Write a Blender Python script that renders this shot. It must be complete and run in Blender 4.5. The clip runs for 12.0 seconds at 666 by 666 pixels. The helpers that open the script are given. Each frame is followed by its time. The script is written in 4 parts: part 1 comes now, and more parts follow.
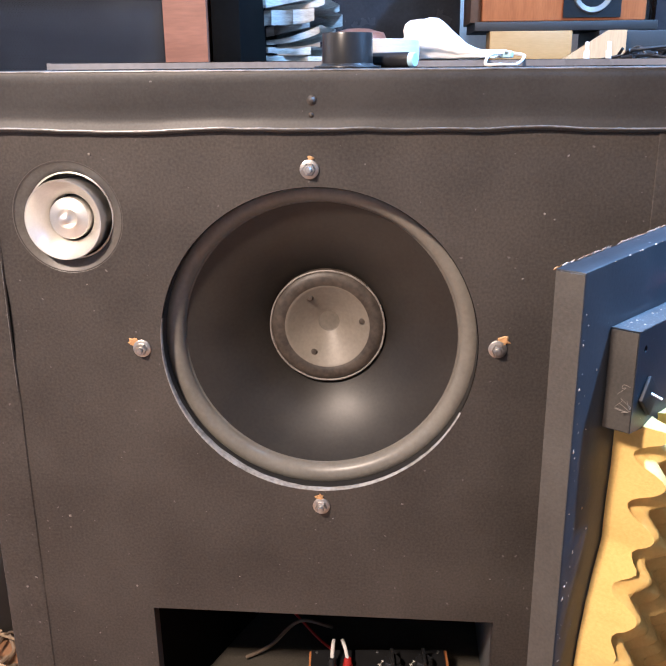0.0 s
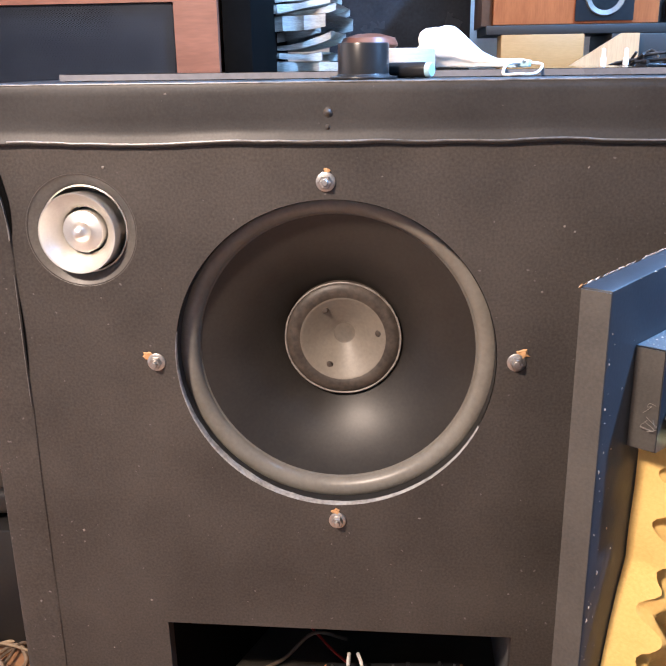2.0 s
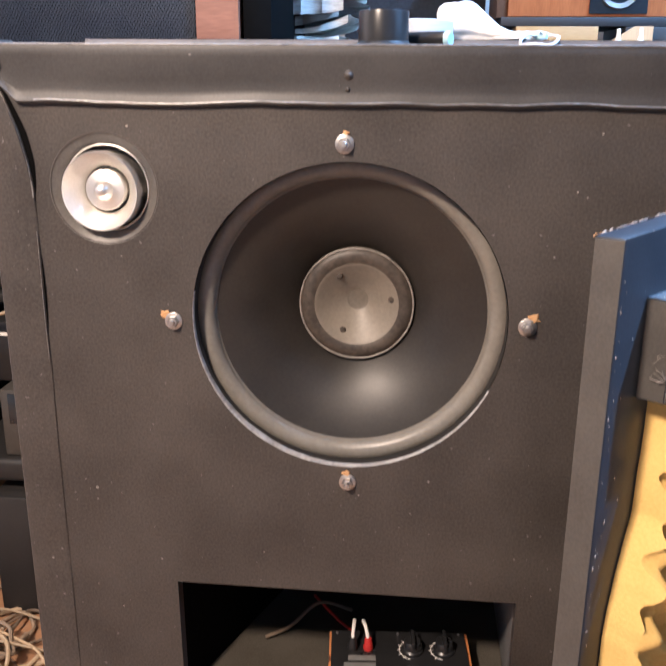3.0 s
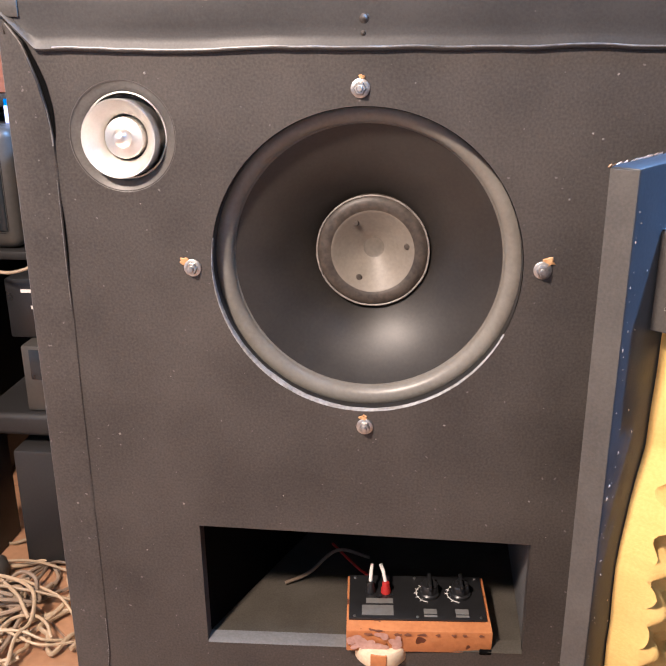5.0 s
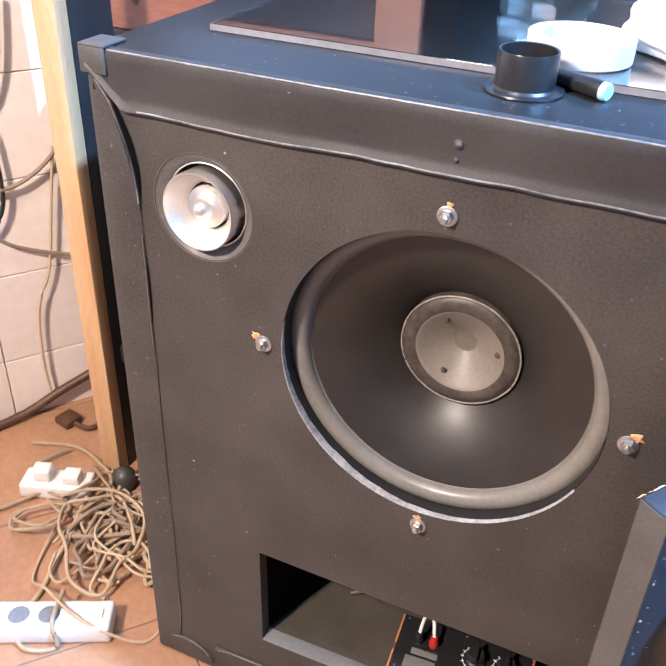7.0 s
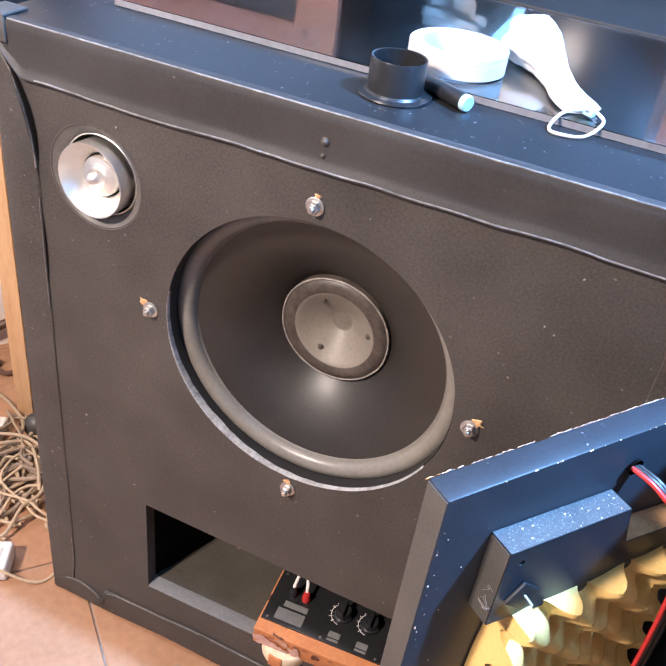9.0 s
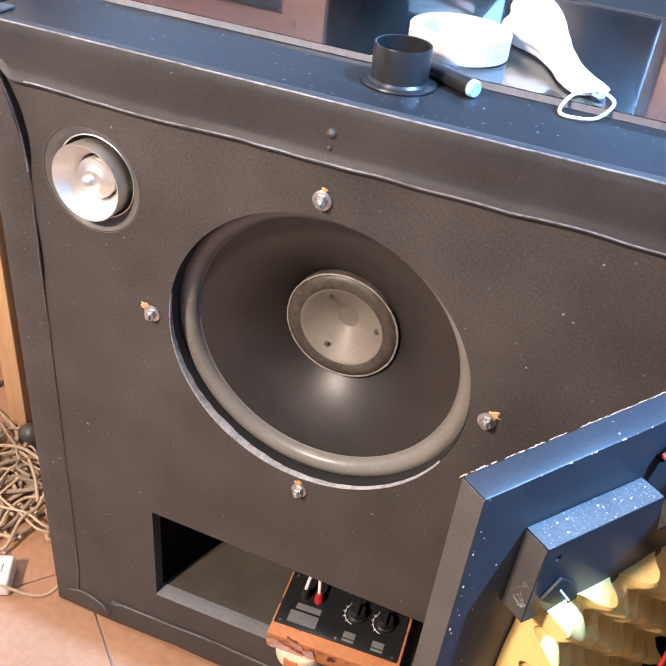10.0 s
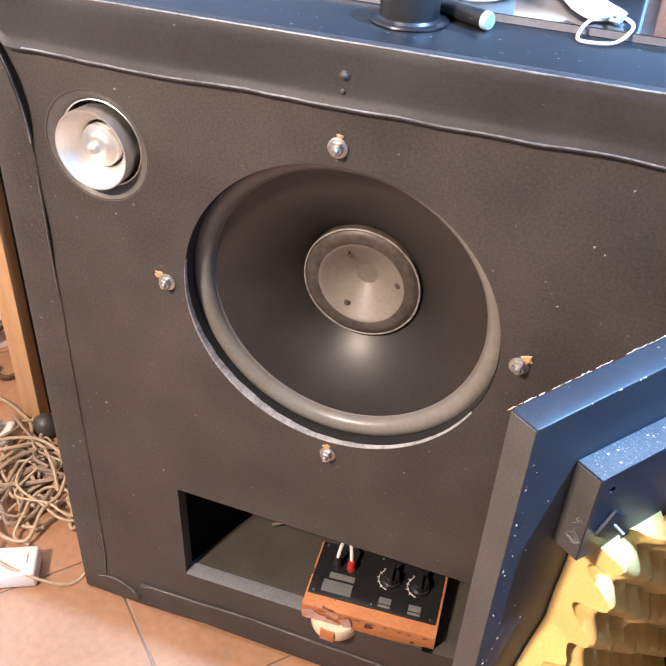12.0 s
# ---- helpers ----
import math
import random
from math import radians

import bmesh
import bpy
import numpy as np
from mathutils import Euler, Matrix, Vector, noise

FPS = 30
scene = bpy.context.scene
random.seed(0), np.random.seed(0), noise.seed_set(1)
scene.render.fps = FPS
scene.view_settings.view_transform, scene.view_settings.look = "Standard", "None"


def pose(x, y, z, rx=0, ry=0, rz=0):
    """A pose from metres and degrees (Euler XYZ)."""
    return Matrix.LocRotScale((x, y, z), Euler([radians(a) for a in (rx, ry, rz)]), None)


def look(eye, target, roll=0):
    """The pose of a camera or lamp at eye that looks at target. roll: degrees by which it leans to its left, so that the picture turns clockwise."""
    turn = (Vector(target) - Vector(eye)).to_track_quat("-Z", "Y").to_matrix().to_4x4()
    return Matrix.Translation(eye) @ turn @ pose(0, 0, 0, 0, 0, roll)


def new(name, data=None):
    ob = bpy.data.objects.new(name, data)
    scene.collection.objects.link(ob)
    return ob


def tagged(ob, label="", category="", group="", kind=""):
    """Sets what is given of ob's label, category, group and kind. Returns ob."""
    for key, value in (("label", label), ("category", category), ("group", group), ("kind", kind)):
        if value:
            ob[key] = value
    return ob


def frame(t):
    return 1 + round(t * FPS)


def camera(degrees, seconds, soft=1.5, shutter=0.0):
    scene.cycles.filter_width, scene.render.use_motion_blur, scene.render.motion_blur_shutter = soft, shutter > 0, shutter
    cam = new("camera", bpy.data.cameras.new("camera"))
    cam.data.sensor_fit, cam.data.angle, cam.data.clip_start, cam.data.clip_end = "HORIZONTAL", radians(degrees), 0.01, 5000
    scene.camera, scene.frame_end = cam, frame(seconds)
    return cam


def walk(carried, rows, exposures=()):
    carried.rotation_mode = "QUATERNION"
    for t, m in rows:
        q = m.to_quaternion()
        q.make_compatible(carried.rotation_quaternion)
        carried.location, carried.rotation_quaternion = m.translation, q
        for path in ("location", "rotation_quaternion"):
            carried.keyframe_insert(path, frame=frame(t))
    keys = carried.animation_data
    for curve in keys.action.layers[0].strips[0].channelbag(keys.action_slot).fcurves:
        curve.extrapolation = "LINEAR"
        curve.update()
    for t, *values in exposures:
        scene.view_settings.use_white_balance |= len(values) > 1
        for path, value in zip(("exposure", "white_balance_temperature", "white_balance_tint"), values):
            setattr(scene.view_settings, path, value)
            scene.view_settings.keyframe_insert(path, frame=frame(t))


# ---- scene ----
cam = camera(43.2, 12.0, shutter=0.4)
PATH = [
    (0, (0.1, -0.914, 0.993), (-0.062, 0.984, 0.384), -0.5),
    (0.5, (0.1, -0.906, 0.993), (-0.071, 0.99, 0.379), -1.3),
    (1, (0.092, -0.91, 0.994), (-0.089, 0.987, 0.387), -1.5),
    (1.5, (0.089, -0.907, 0.994), (-0.086, 0.992, 0.391), -1.1),
    (2, (0.087, -0.9, 1.005), (-0.089, 0.996, 0.395), -0.8),
    (2.5, (0.075, -0.913, 0.998), (-0.1, 0.992, 0.415), -0.1),
    (3, (0.079, -0.933, 0.962), (-0.109, 0.967, 0.365), 0.4),
    (3.2, (0.065, -0.946, 0.934), (-0.092, 0.955, 0.333), 0.7),
    (4.8, (0.077, -0.958, 0.927), (-0.127, 0.923, 0.276), -0.2),
    (5, (0.077, -0.957, 0.934), (-0.14, 0.92, 0.278), -0.3),
    (5.5, (0.079, -0.962, 0.936), (-0.143, 0.92, 0.296), -0.1),
    (5.8, (0.091, -0.92, 0.943), (-0.181, 0.949, 0.287), -0.7),
    (6, (0.118, -0.819, 0.93), (-0.267, 1.026, 0.26), -1.6),
    (6.2, (0.119, -0.719, 0.962), (-0.372, 1.057, 0.186), -1.7),
    (6.4, (0.139, -0.671, 1.043), (-0.447, 1.007, 0.125), -1.2),
    (6.5, (0.152, -0.683, 1.088), (-0.468, 0.961, 0.132), -0.7),
    (6.7, (0.168, -0.703, 1.177), (-0.476, 0.883, 0.144), 0.5),
    (8.3, (0.311, -0.721, 1.281), (-0.398, 0.731, 0.101), 6.1),
    (8.5, (0.304, -0.725, 1.281), (-0.359, 0.748, 0.103), 7.1),
    (9, (0.295, -0.707, 1.283), (-0.262, 0.817, 0.114), 8.3),
    (9.5, (0.273, -0.696, 1.272), (-0.255, 0.837, 0.1), 7.9),
    (10, (0.259, -0.702, 1.269), (-0.252, 0.834, 0.094), 6.9),
    (10.5, (0.258, -0.703, 1.266), (-0.247, 0.831, 0.085), 6.2),
    (11, (0.255, -0.707, 1.257), (-0.249, 0.821, 0.068), 5.5),
    (11.5, (0.254, -0.705, 1.238), (-0.251, 0.818, 0.044), 3.6),
    (12, (0.238, -0.713, 1.226), (-0.262, 0.808, 0.028), 3.3),
]
EXPOSURE = [(0.0, -0.14, 5000, 10), (3.2, -0.14, 5050, 10), (5.0, 0.16, 4880, 10), (6.0, 0.12, 4720, 10), (6.7, 0.14, 4800, 10), (8.3, 0.08, 4620, 10), (9.5, 0.08, 4850, 10), (12.0, 0.08, 5000, 10)]
walk(cam, [(t, look(eye, target, roll)) for t, eye, target, roll in PATH], EXPOSURE)

# ---- world, lamps ----
world = bpy.data.worlds.new("world")
scene.world = world
world.use_nodes = True
world.node_tree.nodes["Background"].inputs[0].default_value = (0.5, 0.6, 0.8, 1)
world.node_tree.nodes["Background"].inputs[1].default_value = 0.015


def lamp(name, m, energy, colour, sx, sy):
    data = bpy.data.lights.new(name, "AREA")
    data.shape, data.size, data.size_y, data.energy, data.color = "RECTANGLE", sx, sy, energy, colour
    ob = new(name, data)
    ob.matrix_world = m
    return ob


lamp("cool_tube_lamp", look((1.16, 0.08, 2.5), (0.30, 0.0, 0.7)), 165, (0.45, 0.69, 1.0), 0.06, 0.08)
lamp("cool_ceiling_lamp", look((1.00, -0.45, 2.5), (0.1, -0.1, 0.6)), 10, (0.42, 0.68, 1.0), 0.12, 0.5)
lamp("warm_side_lamp", look((-0.72, -1.40, 2.05), (-0.2, 0.0, 0.6)), 100, (1.0, 0.68, 0.42), 0.16, 0.2)
# added cool fill from the right to tint the panel, its source unseen
lamp("right_cool_fill", look((2.58, -0.55, 1.75), (0.2, -0.1, 0.8)), 12, (0.46, 0.70, 1.0), 1.3, 0.9)
# added fill that gives the cabinet top a bluish sheen, no window known
lamp("back_cool_fill", look((0.30, 2.42, 1.85), (0.3, 0.2, 0.9)), 24, (0.45, 0.70, 1.0), 2.4, 0.8)
# added warm fill to brighten the tiled wall on the left
lamp("warm_wall_fill", look((-0.42, -0.32, 2.5), (-1.05, 0.5, 0.6)), 13, (1.0, 0.74, 0.52), 0.2, 0.2)


# ---- materials ----
def material(name, a, b=None, rough=0.5, metal=0.0, scale=8.0, fine=120.0, bump=0.1, depth=0.002, speck=None, speck_at=0.76,
             speck_scale=90.0, wear=0.0, coat=0.0, stretch=None, vary=0.0):
    """Two tones mixed by coarse and fine noise, with relief; speck: colour of small dust or paint chips."""
    b = b or tuple(c * 0.75 for c in a)
    m = bpy.data.materials.new(name)
    m.use_nodes = True
    nt = m.node_tree
    n, l = nt.nodes, nt.links
    bs = n["Principled BSDF"]
    co = n.new("ShaderNodeTexCoord")
    mp = n.new("ShaderNodeMapping")
    l.new(co.outputs["Object"], mp.inputs[0])
    if stretch:
        mp.inputs["Scale"].default_value = stretch
    big, small = n.new("ShaderNodeTexNoise"), n.new("ShaderNodeTexNoise")
    big.inputs["Scale"].default_value, big.inputs["Detail"].default_value = scale, 6
    small.inputs["Scale"].default_value, small.inputs["Detail"].default_value = fine, 3
    for t in (big, small):
        l.new(mp.outputs[0], t.inputs["Vector"])
    add = n.new("ShaderNodeMath")
    add.operation = "MULTIPLY_ADD"
    add.inputs[1].default_value = 0.45
    l.new(small.outputs[0], add.inputs[0])
    sc = n.new("ShaderNodeMath")
    sc.operation = "MULTIPLY"
    sc.inputs[1].default_value = 0.55
    l.new(big.outputs[0], sc.inputs[0])
    l.new(sc.outputs[0], add.inputs[2])
    ramp = n.new("ShaderNodeValToRGB")
    ramp.color_ramp.elements[0].position, ramp.color_ramp.elements[1].position = 0.36, 0.64
    ramp.color_ramp.elements[0].color, ramp.color_ramp.elements[1].color = (*b, 1), (*a, 1)
    l.new(add.outputs[0], ramp.inputs[0])
    out = ramp.outputs[0]
    if vary:
        info = n.new("ShaderNodeObjectInfo")
        hs = n.new("ShaderNodeHueSaturation")
        mr = n.new("ShaderNodeMapRange")
        mr.inputs["To Min"].default_value, mr.inputs["To Max"].default_value = 1 - vary, 1 + vary
        l.new(info.outputs["Random"], mr.inputs["Value"])
        l.new(mr.outputs[0], hs.inputs["Value"])
        l.new(out, hs.inputs["Color"])
        out = hs.outputs[0]
    if speck:
        sp = n.new("ShaderNodeTexNoise")
        sp.inputs["Scale"].default_value, sp.inputs["Detail"].default_value = speck_scale, 1.5
        l.new(co.outputs["Object"], sp.inputs["Vector"])
        cut = n.new("ShaderNodeValToRGB")
        cut.color_ramp.elements[0].position, cut.color_ramp.elements[1].position = speck_at, speck_at + 0.03
        l.new(sp.outputs[0], cut.inputs[0])
        mix = n.new("ShaderNodeMix")
        mix.data_type = "RGBA"
        l.new(cut.outputs[0], mix.inputs["Factor"])
        l.new(out, mix.inputs["A"])
        mix.inputs["B"].default_value = (*speck, 1)
        out = mix.outputs["Result"]
    l.new(out, bs.inputs["Base Color"])
    rr = n.new("ShaderNodeMapRange")
    rr.inputs["To Min"].default_value, rr.inputs["To Max"].default_value = max(rough - 0.09, 0.02), min(rough + 0.09, 1)
    l.new(big.outputs[0], rr.inputs["Value"])
    l.new(rr.outputs[0], bs.inputs["Roughness"])
    bs.inputs["Metallic"].default_value = metal
    bs.inputs["Coat Weight"].default_value = coat
    bp = n.new("ShaderNodeBump")
    bp.inputs["Strength"].default_value, bp.inputs["Distance"].default_value = bump, depth
    l.new(add.outputs[0], bp.inputs["Height"])
    l.new(bp.outputs[0], bs.inputs["Normal"])
    return m


VINYL = material("black_vinyl", (0.070, 0.0605, 0.053), (0.029, 0.025, 0.022), 0.60, scale=7, fine=330, bump=0.42, depth=0.0012,
                 speck=(0.13, 0.12, 0.115), speck_at=0.725, speck_scale=150)
TRIM = material("glossier_vinyl_edge", (0.042, 0.039, 0.037), (0.025, 0.023, 0.022), 0.50, scale=9, fine=380, bump=0.16, depth=0.0013,
                speck=(0.15, 0.14, 0.135), speck_at=0.765, speck_scale=100)
TOPVINYL = material("glossy_black_top", (0.018, 0.019, 0.021), (0.011, 0.012, 0.014), 0.36, scale=6, fine=300, bump=0.2, depth=0.001,
                    speck=(0.20, 0.21, 0.23), speck_at=0.73, speck_scale=210)
DISH = material("grey_dished_recess", (0.125, 0.117, 0.108), (0.085, 0.079, 0.072), 0.45, scale=30, fine=300, bump=0.3)
# pale grey of the painted highlights on creases, also used for paint chips
EDGE = material("glint_crease_and_chip", (0.24, 0.23, 0.22), (0.08, 0.076, 0.072), 0.32, scale=22, fine=160, bump=0.05)
# sheenless near-black that puts shade into port, seam, hole and notch
DARK = material("shade_and_part_black", (0.004, 0.004, 0.004), (0.002, 0.002, 0.002), 0.9)
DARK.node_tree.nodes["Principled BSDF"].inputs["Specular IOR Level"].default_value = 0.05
CONE = material("paper_cone", (0.027, 0.0235, 0.020), (0.016, 0.014, 0.012), 0.45, scale=14, fine=260, bump=0.15, depth=0.0008,
                speck=(0.12, 0.11, 0.10), speck_at=0.82, speck_scale=45)
RUBBER = material("rubber_surround", (0.205, 0.192, 0.166), (0.160, 0.148, 0.126), 0.36, scale=20, fine=200, bump=0.05)
CAP = material("grey_dust_cap", (0.215, 0.190, 0.155), (0.165, 0.146, 0.118), 0.47, scale=24, fine=240, bump=0.12, depth=0.0006)
CAPDARK = material("dull_cap_middle", (0.15, 0.132, 0.107), (0.11, 0.097, 0.078), 0.45, scale=70, fine=240, bump=0.1)
CAPRING = material("worn_brown_ring", (0.075, 0.061, 0.048), (0.032, 0.026, 0.021), 0.5, scale=40, fine=160, bump=0.3, depth=0.001)
PALEEDGE = material("lit_edge_grey", (0.42, 0.42, 0.42), (0.20, 0.195, 0.19), 0.45, scale=50, fine=200, bump=0.5)
GLUE = material("dried_glue", (0.30, 0.275, 0.245), (0.15, 0.135, 0.12), 0.5, scale=60, fine=200, bump=0.5)
STEEL = material("zinc_steel", (0.62, 0.60, 0.57), (0.44, 0.42, 0.40), 0.42, metal=1.0, scale=60, fine=300, bump=0.05)
CHROME = material("satin_aluminium", (0.86, 0.84, 0.80), (0.79, 0.77, 0.73), 0.43, metal=1.0, scale=30, fine=300, bump=0.02)
RAWWOOD = material("raw_chipped_wood", (0.60, 0.36, 0.16), (0.42, 0.23, 0.09), 0.7, scale=40, fine=200, bump=0.5, depth=0.002)
REDWOOD = material("reddish_wood", (0.25, 0.105, 0.062), (0.18, 0.072, 0.042), 0.42, scale=6, fine=40, bump=0.06, stretch=(1, 1, 8))
ORANGEWOOD = material("orange_veneer", (0.40, 0.135, 0.042), (0.28, 0.088, 0.026), 0.38, scale=6, fine=40, bump=0.05, stretch=(8, 1, 1))
PINE = material("pale_pine", (0.62, 0.40, 0.20), (0.50, 0.30, 0.14), 0.5, scale=7, fine=60, bump=0.1, stretch=(6, 6, 0.6))
YELLOWPINE = material("yellow_board", (0.44, 0.25, 0.085), (0.36, 0.195, 0.06), 0.55, scale=6, fine=60, bump=0.1, stretch=(1, 6, 6))
ORANGEBOARD = material("orange_fibre_board", (0.52, 0.215, 0.07), (0.42, 0.16, 0.05), 0.6, scale=30, fine=160, bump=0.3,
                       speck=(0.10, 0.03, 0.012), speck_at=0.66, speck_scale=55)
CHIP = material("bare_chipped_fibre", (0.66, 0.57, 0.48), (0.45, 0.35, 0.26), 0.8, scale=60, fine=300, bump=0.4)
MDF = material("black_painted_mdf", (0.082, 0.076, 0.068), (0.055, 0.051, 0.046), 0.6, scale=20, fine=380, bump=0.5, depth=0.0012,
               speck=(0.32, 0.31, 0.29), speck_at=0.79, speck_scale=60)
MDFFACE = material("blue_black_paint", (0.030, 0.034, 0.042), (0.020, 0.023, 0.029), 0.46, scale=14, fine=260, bump=0.25, depth=0.001,
                   speck=(0.26, 0.27, 0.28), speck_at=0.76, speck_scale=170)
DUSTY = material("dusty_black_edge", (0.085, 0.088, 0.09), (0.05, 0.052, 0.055), 0.5, scale=30, fine=240, bump=0.4, depth=0.001,
                 speck=(0.20, 0.21, 0.22), speck_at=0.64, speck_scale=600)
FOAM = material("yellow_foam", (0.82, 0.58, 0.19), (0.74, 0.50, 0.145), 0.95, scale=14, fine=300, bump=0.5, depth=0.002)
FELT = material("port_felt", (0.070, 0.062, 0.048), (0.045, 0.038, 0.027), 0.95, scale=16, fine=400, bump=0.5)
LIP = material("grey_port_lip", (0.15, 0.15, 0.15), (0.10, 0.10, 0.10), 0.7, scale=18, fine=260, bump=0.5)
PLASTIC = material("black_plastic", (0.020, 0.020, 0.021), (0.014, 0.014, 0.015), 0.30, scale=20, fine=200, bump=0.03)
MATTBLACK = material("matt_black", (0.020, 0.019, 0.018), (0.013, 0.012, 0.012), 0.6, scale=8, fine=200, bump=0.1)
GREYPLATE = material("grey_label", (0.20, 0.20, 0.19), (0.14, 0.14, 0.135), 0.5)
WHITEPL = material("white_plastic", (0.78, 0.76, 0.72), (0.70, 0.67, 0.62), 0.42, scale=20, fine=120, bump=0.03)
TAPEW = material("white_tape", (0.62, 0.60, 0.56), (0.50, 0.48, 0.45), 0.75, scale=30, fine=300, bump=0.1, stretch=(1, 1, 12))
CREAM = material("cream_roll", (0.78, 0.66, 0.47), (0.64, 0.50, 0.32), 0.6, scale=20, fine=200, bump=0.2)
CLOTH = material("white_mask_cloth", (0.76, 0.73, 0.68), (0.68, 0.64, 0.59), 0.9, scale=18, fine=500, bump=0.3)
BLUE = material("pale_blue_plastic", (0.50, 0.72, 0.80), (0.42, 0.64, 0.73), 0.4)
PALEPINK = material("pale_pink_paint", (0.58, 0.37, 0.31), (0.42, 0.24, 0.19), 0.6, scale=40, fine=200, bump=0.3)
RED = material("red_insulation", (0.50, 0.03, 0.02), (0.38, 0.02, 0.015), 0.4)
CABLEB = material("beige_cable", (0.45, 0.34, 0.22), (0.33, 0.25, 0.155), 0.5, vary=0.3)
CABLEG = material("grey_cable", (0.30, 0.23, 0.16), (0.22, 0.16, 0.11), 0.5, vary=0.4)
CABLEK = material("black_cable", (0.020, 0.019, 0.019), (0.014, 0.013, 0.013), 0.4)
BROWN = material("brown_plastic", (0.10, 0.050, 0.025), (0.07, 0.034, 0.016), 0.5)
PAPER = material("old_paper", (0.62, 0.60, 0.54), (0.34, 0.32, 0.28), 0.8, scale=9, fine=60, bump=0.5, depth=0.003, vary=0.25, stretch=(2, 2, 14))
COVER = material("dark_glossy_cover", (0.030, 0.034, 0.042), (0.02, 0.022, 0.028), 0.25, scale=12)
TILE = material("terracotta_tile", (0.41, 0.230, 0.122), (0.31, 0.168, 0.086), 0.42, scale=7, fine=70, bump=0.1, depth=0.001,
                speck=(0.30, 0.19, 0.12), speck_at=0.70, speck_scale=30, vary=0.05)
GROUT = material("tile_grout", (0.34, 0.26, 0.20), (0.27, 0.20, 0.15), 0.9)
WTILE = material("white_wall_tile", (0.84, 0.75, 0.67), (0.77, 0.67, 0.58), 0.45, scale=5, fine=40, bump=0.02, vary=0.04)
WALLPAINT = material("beige_wall_paint", (0.38, 0.345, 0.31), (0.32, 0.29, 0.26), 0.85, scale=3, fine=80, bump=0.2)
PLASTER = material("warm_plaster", (0.72, 0.67, 0.61), (0.64, 0.59, 0.53), 0.9, scale=3, fine=80, bump=0.2)
SCREEN = material("dark_screen_glass", (0.02, 0.025, 0.03), (0.015, 0.018, 0.022), 0.15)
GREYDEV = material("grey_device_case", (0.060, 0.055, 0.048), (0.045, 0.041, 0.036), 0.45)
PERF = material("perforated_metal", (0.055, 0.066, 0.090), (0.040, 0.048, 0.068), 0.35, metal=0.5, scale=20, fine=200, bump=0.03)

FROST = material("sawn_acrylic_edge", (0.26, 0.26, 0.28), (0.19, 0.19, 0.205), 0.3, scale=12, fine=150, bump=0.1)

glass = bpy.data.materials.new("clear_acrylic")
glass.use_nodes = True
g = glass.node_tree.nodes["Principled BSDF"]
g.inputs["Transmission Weight"].default_value, g.inputs["Roughness"].default_value, g.inputs["IOR"].default_value = 1.0, 0.04, 1.48
g.inputs["Base Color"].default_value = (0.92, 0.94, 0.95, 1)

bluelight = bpy.data.materials.new("blue_indicator")
bluelight.use_nodes = True
g = bluelight.node_tree.nodes["Principled BSDF"]
g.inputs["Emission Color"].default_value, g.inputs["Emission Strength"].default_value = (0.02, 0.30, 0.9, 1), 1.2


# ---- mesh helpers ----
def link_mesh(name, bm, mat, smooth=False):
    bmesh.ops.recalc_face_normals(bm, faces=bm.faces)
    me = bpy.data.meshes.new(name)
    bm.to_mesh(me)
    bm.free()
    me.materials.append(mat)
    if smooth:
        me.polygons.foreach_set("use_smooth", [True] * len(me.polygons))
        me.set_sharp_from_angle(angle=radians(38))
    return me


def part(name, bm, mat, parent, label="", smooth=True, m=None):
    ob = new(name, link_mesh(name, bm, mat, smooth))
    ob.parent = parent
    if m is not None:
        ob.matrix_basis = m
    return tagged(ob, label)


def single(name, bm, mat, label, category, m=None, group="", kind="", smooth=True):
    ob = new(name, link_mesh(name, bm, mat, smooth))
    if m is not None:
        ob.matrix_basis = m
    return tagged(ob, label, category, group, kind)


def thing(name, m, label, category, group="", kind=""):
    ob = new(name)
    ob.empty_display_size = 0.05
    ob.matrix_basis = m
    return tagged(ob, label, category, group, kind)


def block(lo, hi, bevel=0.002, segs=2, bm=None):
    bm = bm or bmesh.new()
    c, s = (Vector(lo) + Vector(hi)) / 2, Vector(hi) - Vector(lo)
    vs = bmesh.ops.create_cube(bm, size=1, matrix=Matrix.Translation(c) @ Matrix.Diagonal((*s, 1)))["verts"]
    if bevel:
        es = list({e for v in vs for e in v.link_edges})
        bmesh.ops.bevel(bm, geom=es, offset=bevel, segments=segs, affect="EDGES", profile=0.5)
    return bm


def lathe(profile, segs=64, bm=None, m=None, axis="y", closed=False):
    """Turn (radius, along) pairs about the axis."""
    bm = bm or bmesh.new()
    m = m or Matrix()
    rings = []
    for r, h in profile:
        ring = []
        for k in range(segs if r > 1e-6 else 1):
            a = 2 * math.pi * k / segs
            u, v = r * math.cos(a), r * math.sin(a)
            p = (u, h, v) if axis == "y" else (u, v, h)
            ring.append(bm.verts.new(m @ Vector(p)))
        rings.append(ring)
    if closed:
        rings.append(rings[0])
    for p, q in zip(rings, rings[1:]):
        for k in range(segs):
            a, b, c, d = p[k % len(p)], p[(k + 1) % len(p)], q[(k + 1) % len(q)], q[k % len(q)]
            f = []
            for v in (a, b, c, d):
                if v not in f:
                    f.append(v)
            if len(f) > 2:
                bm.faces.new(f)
    return bm


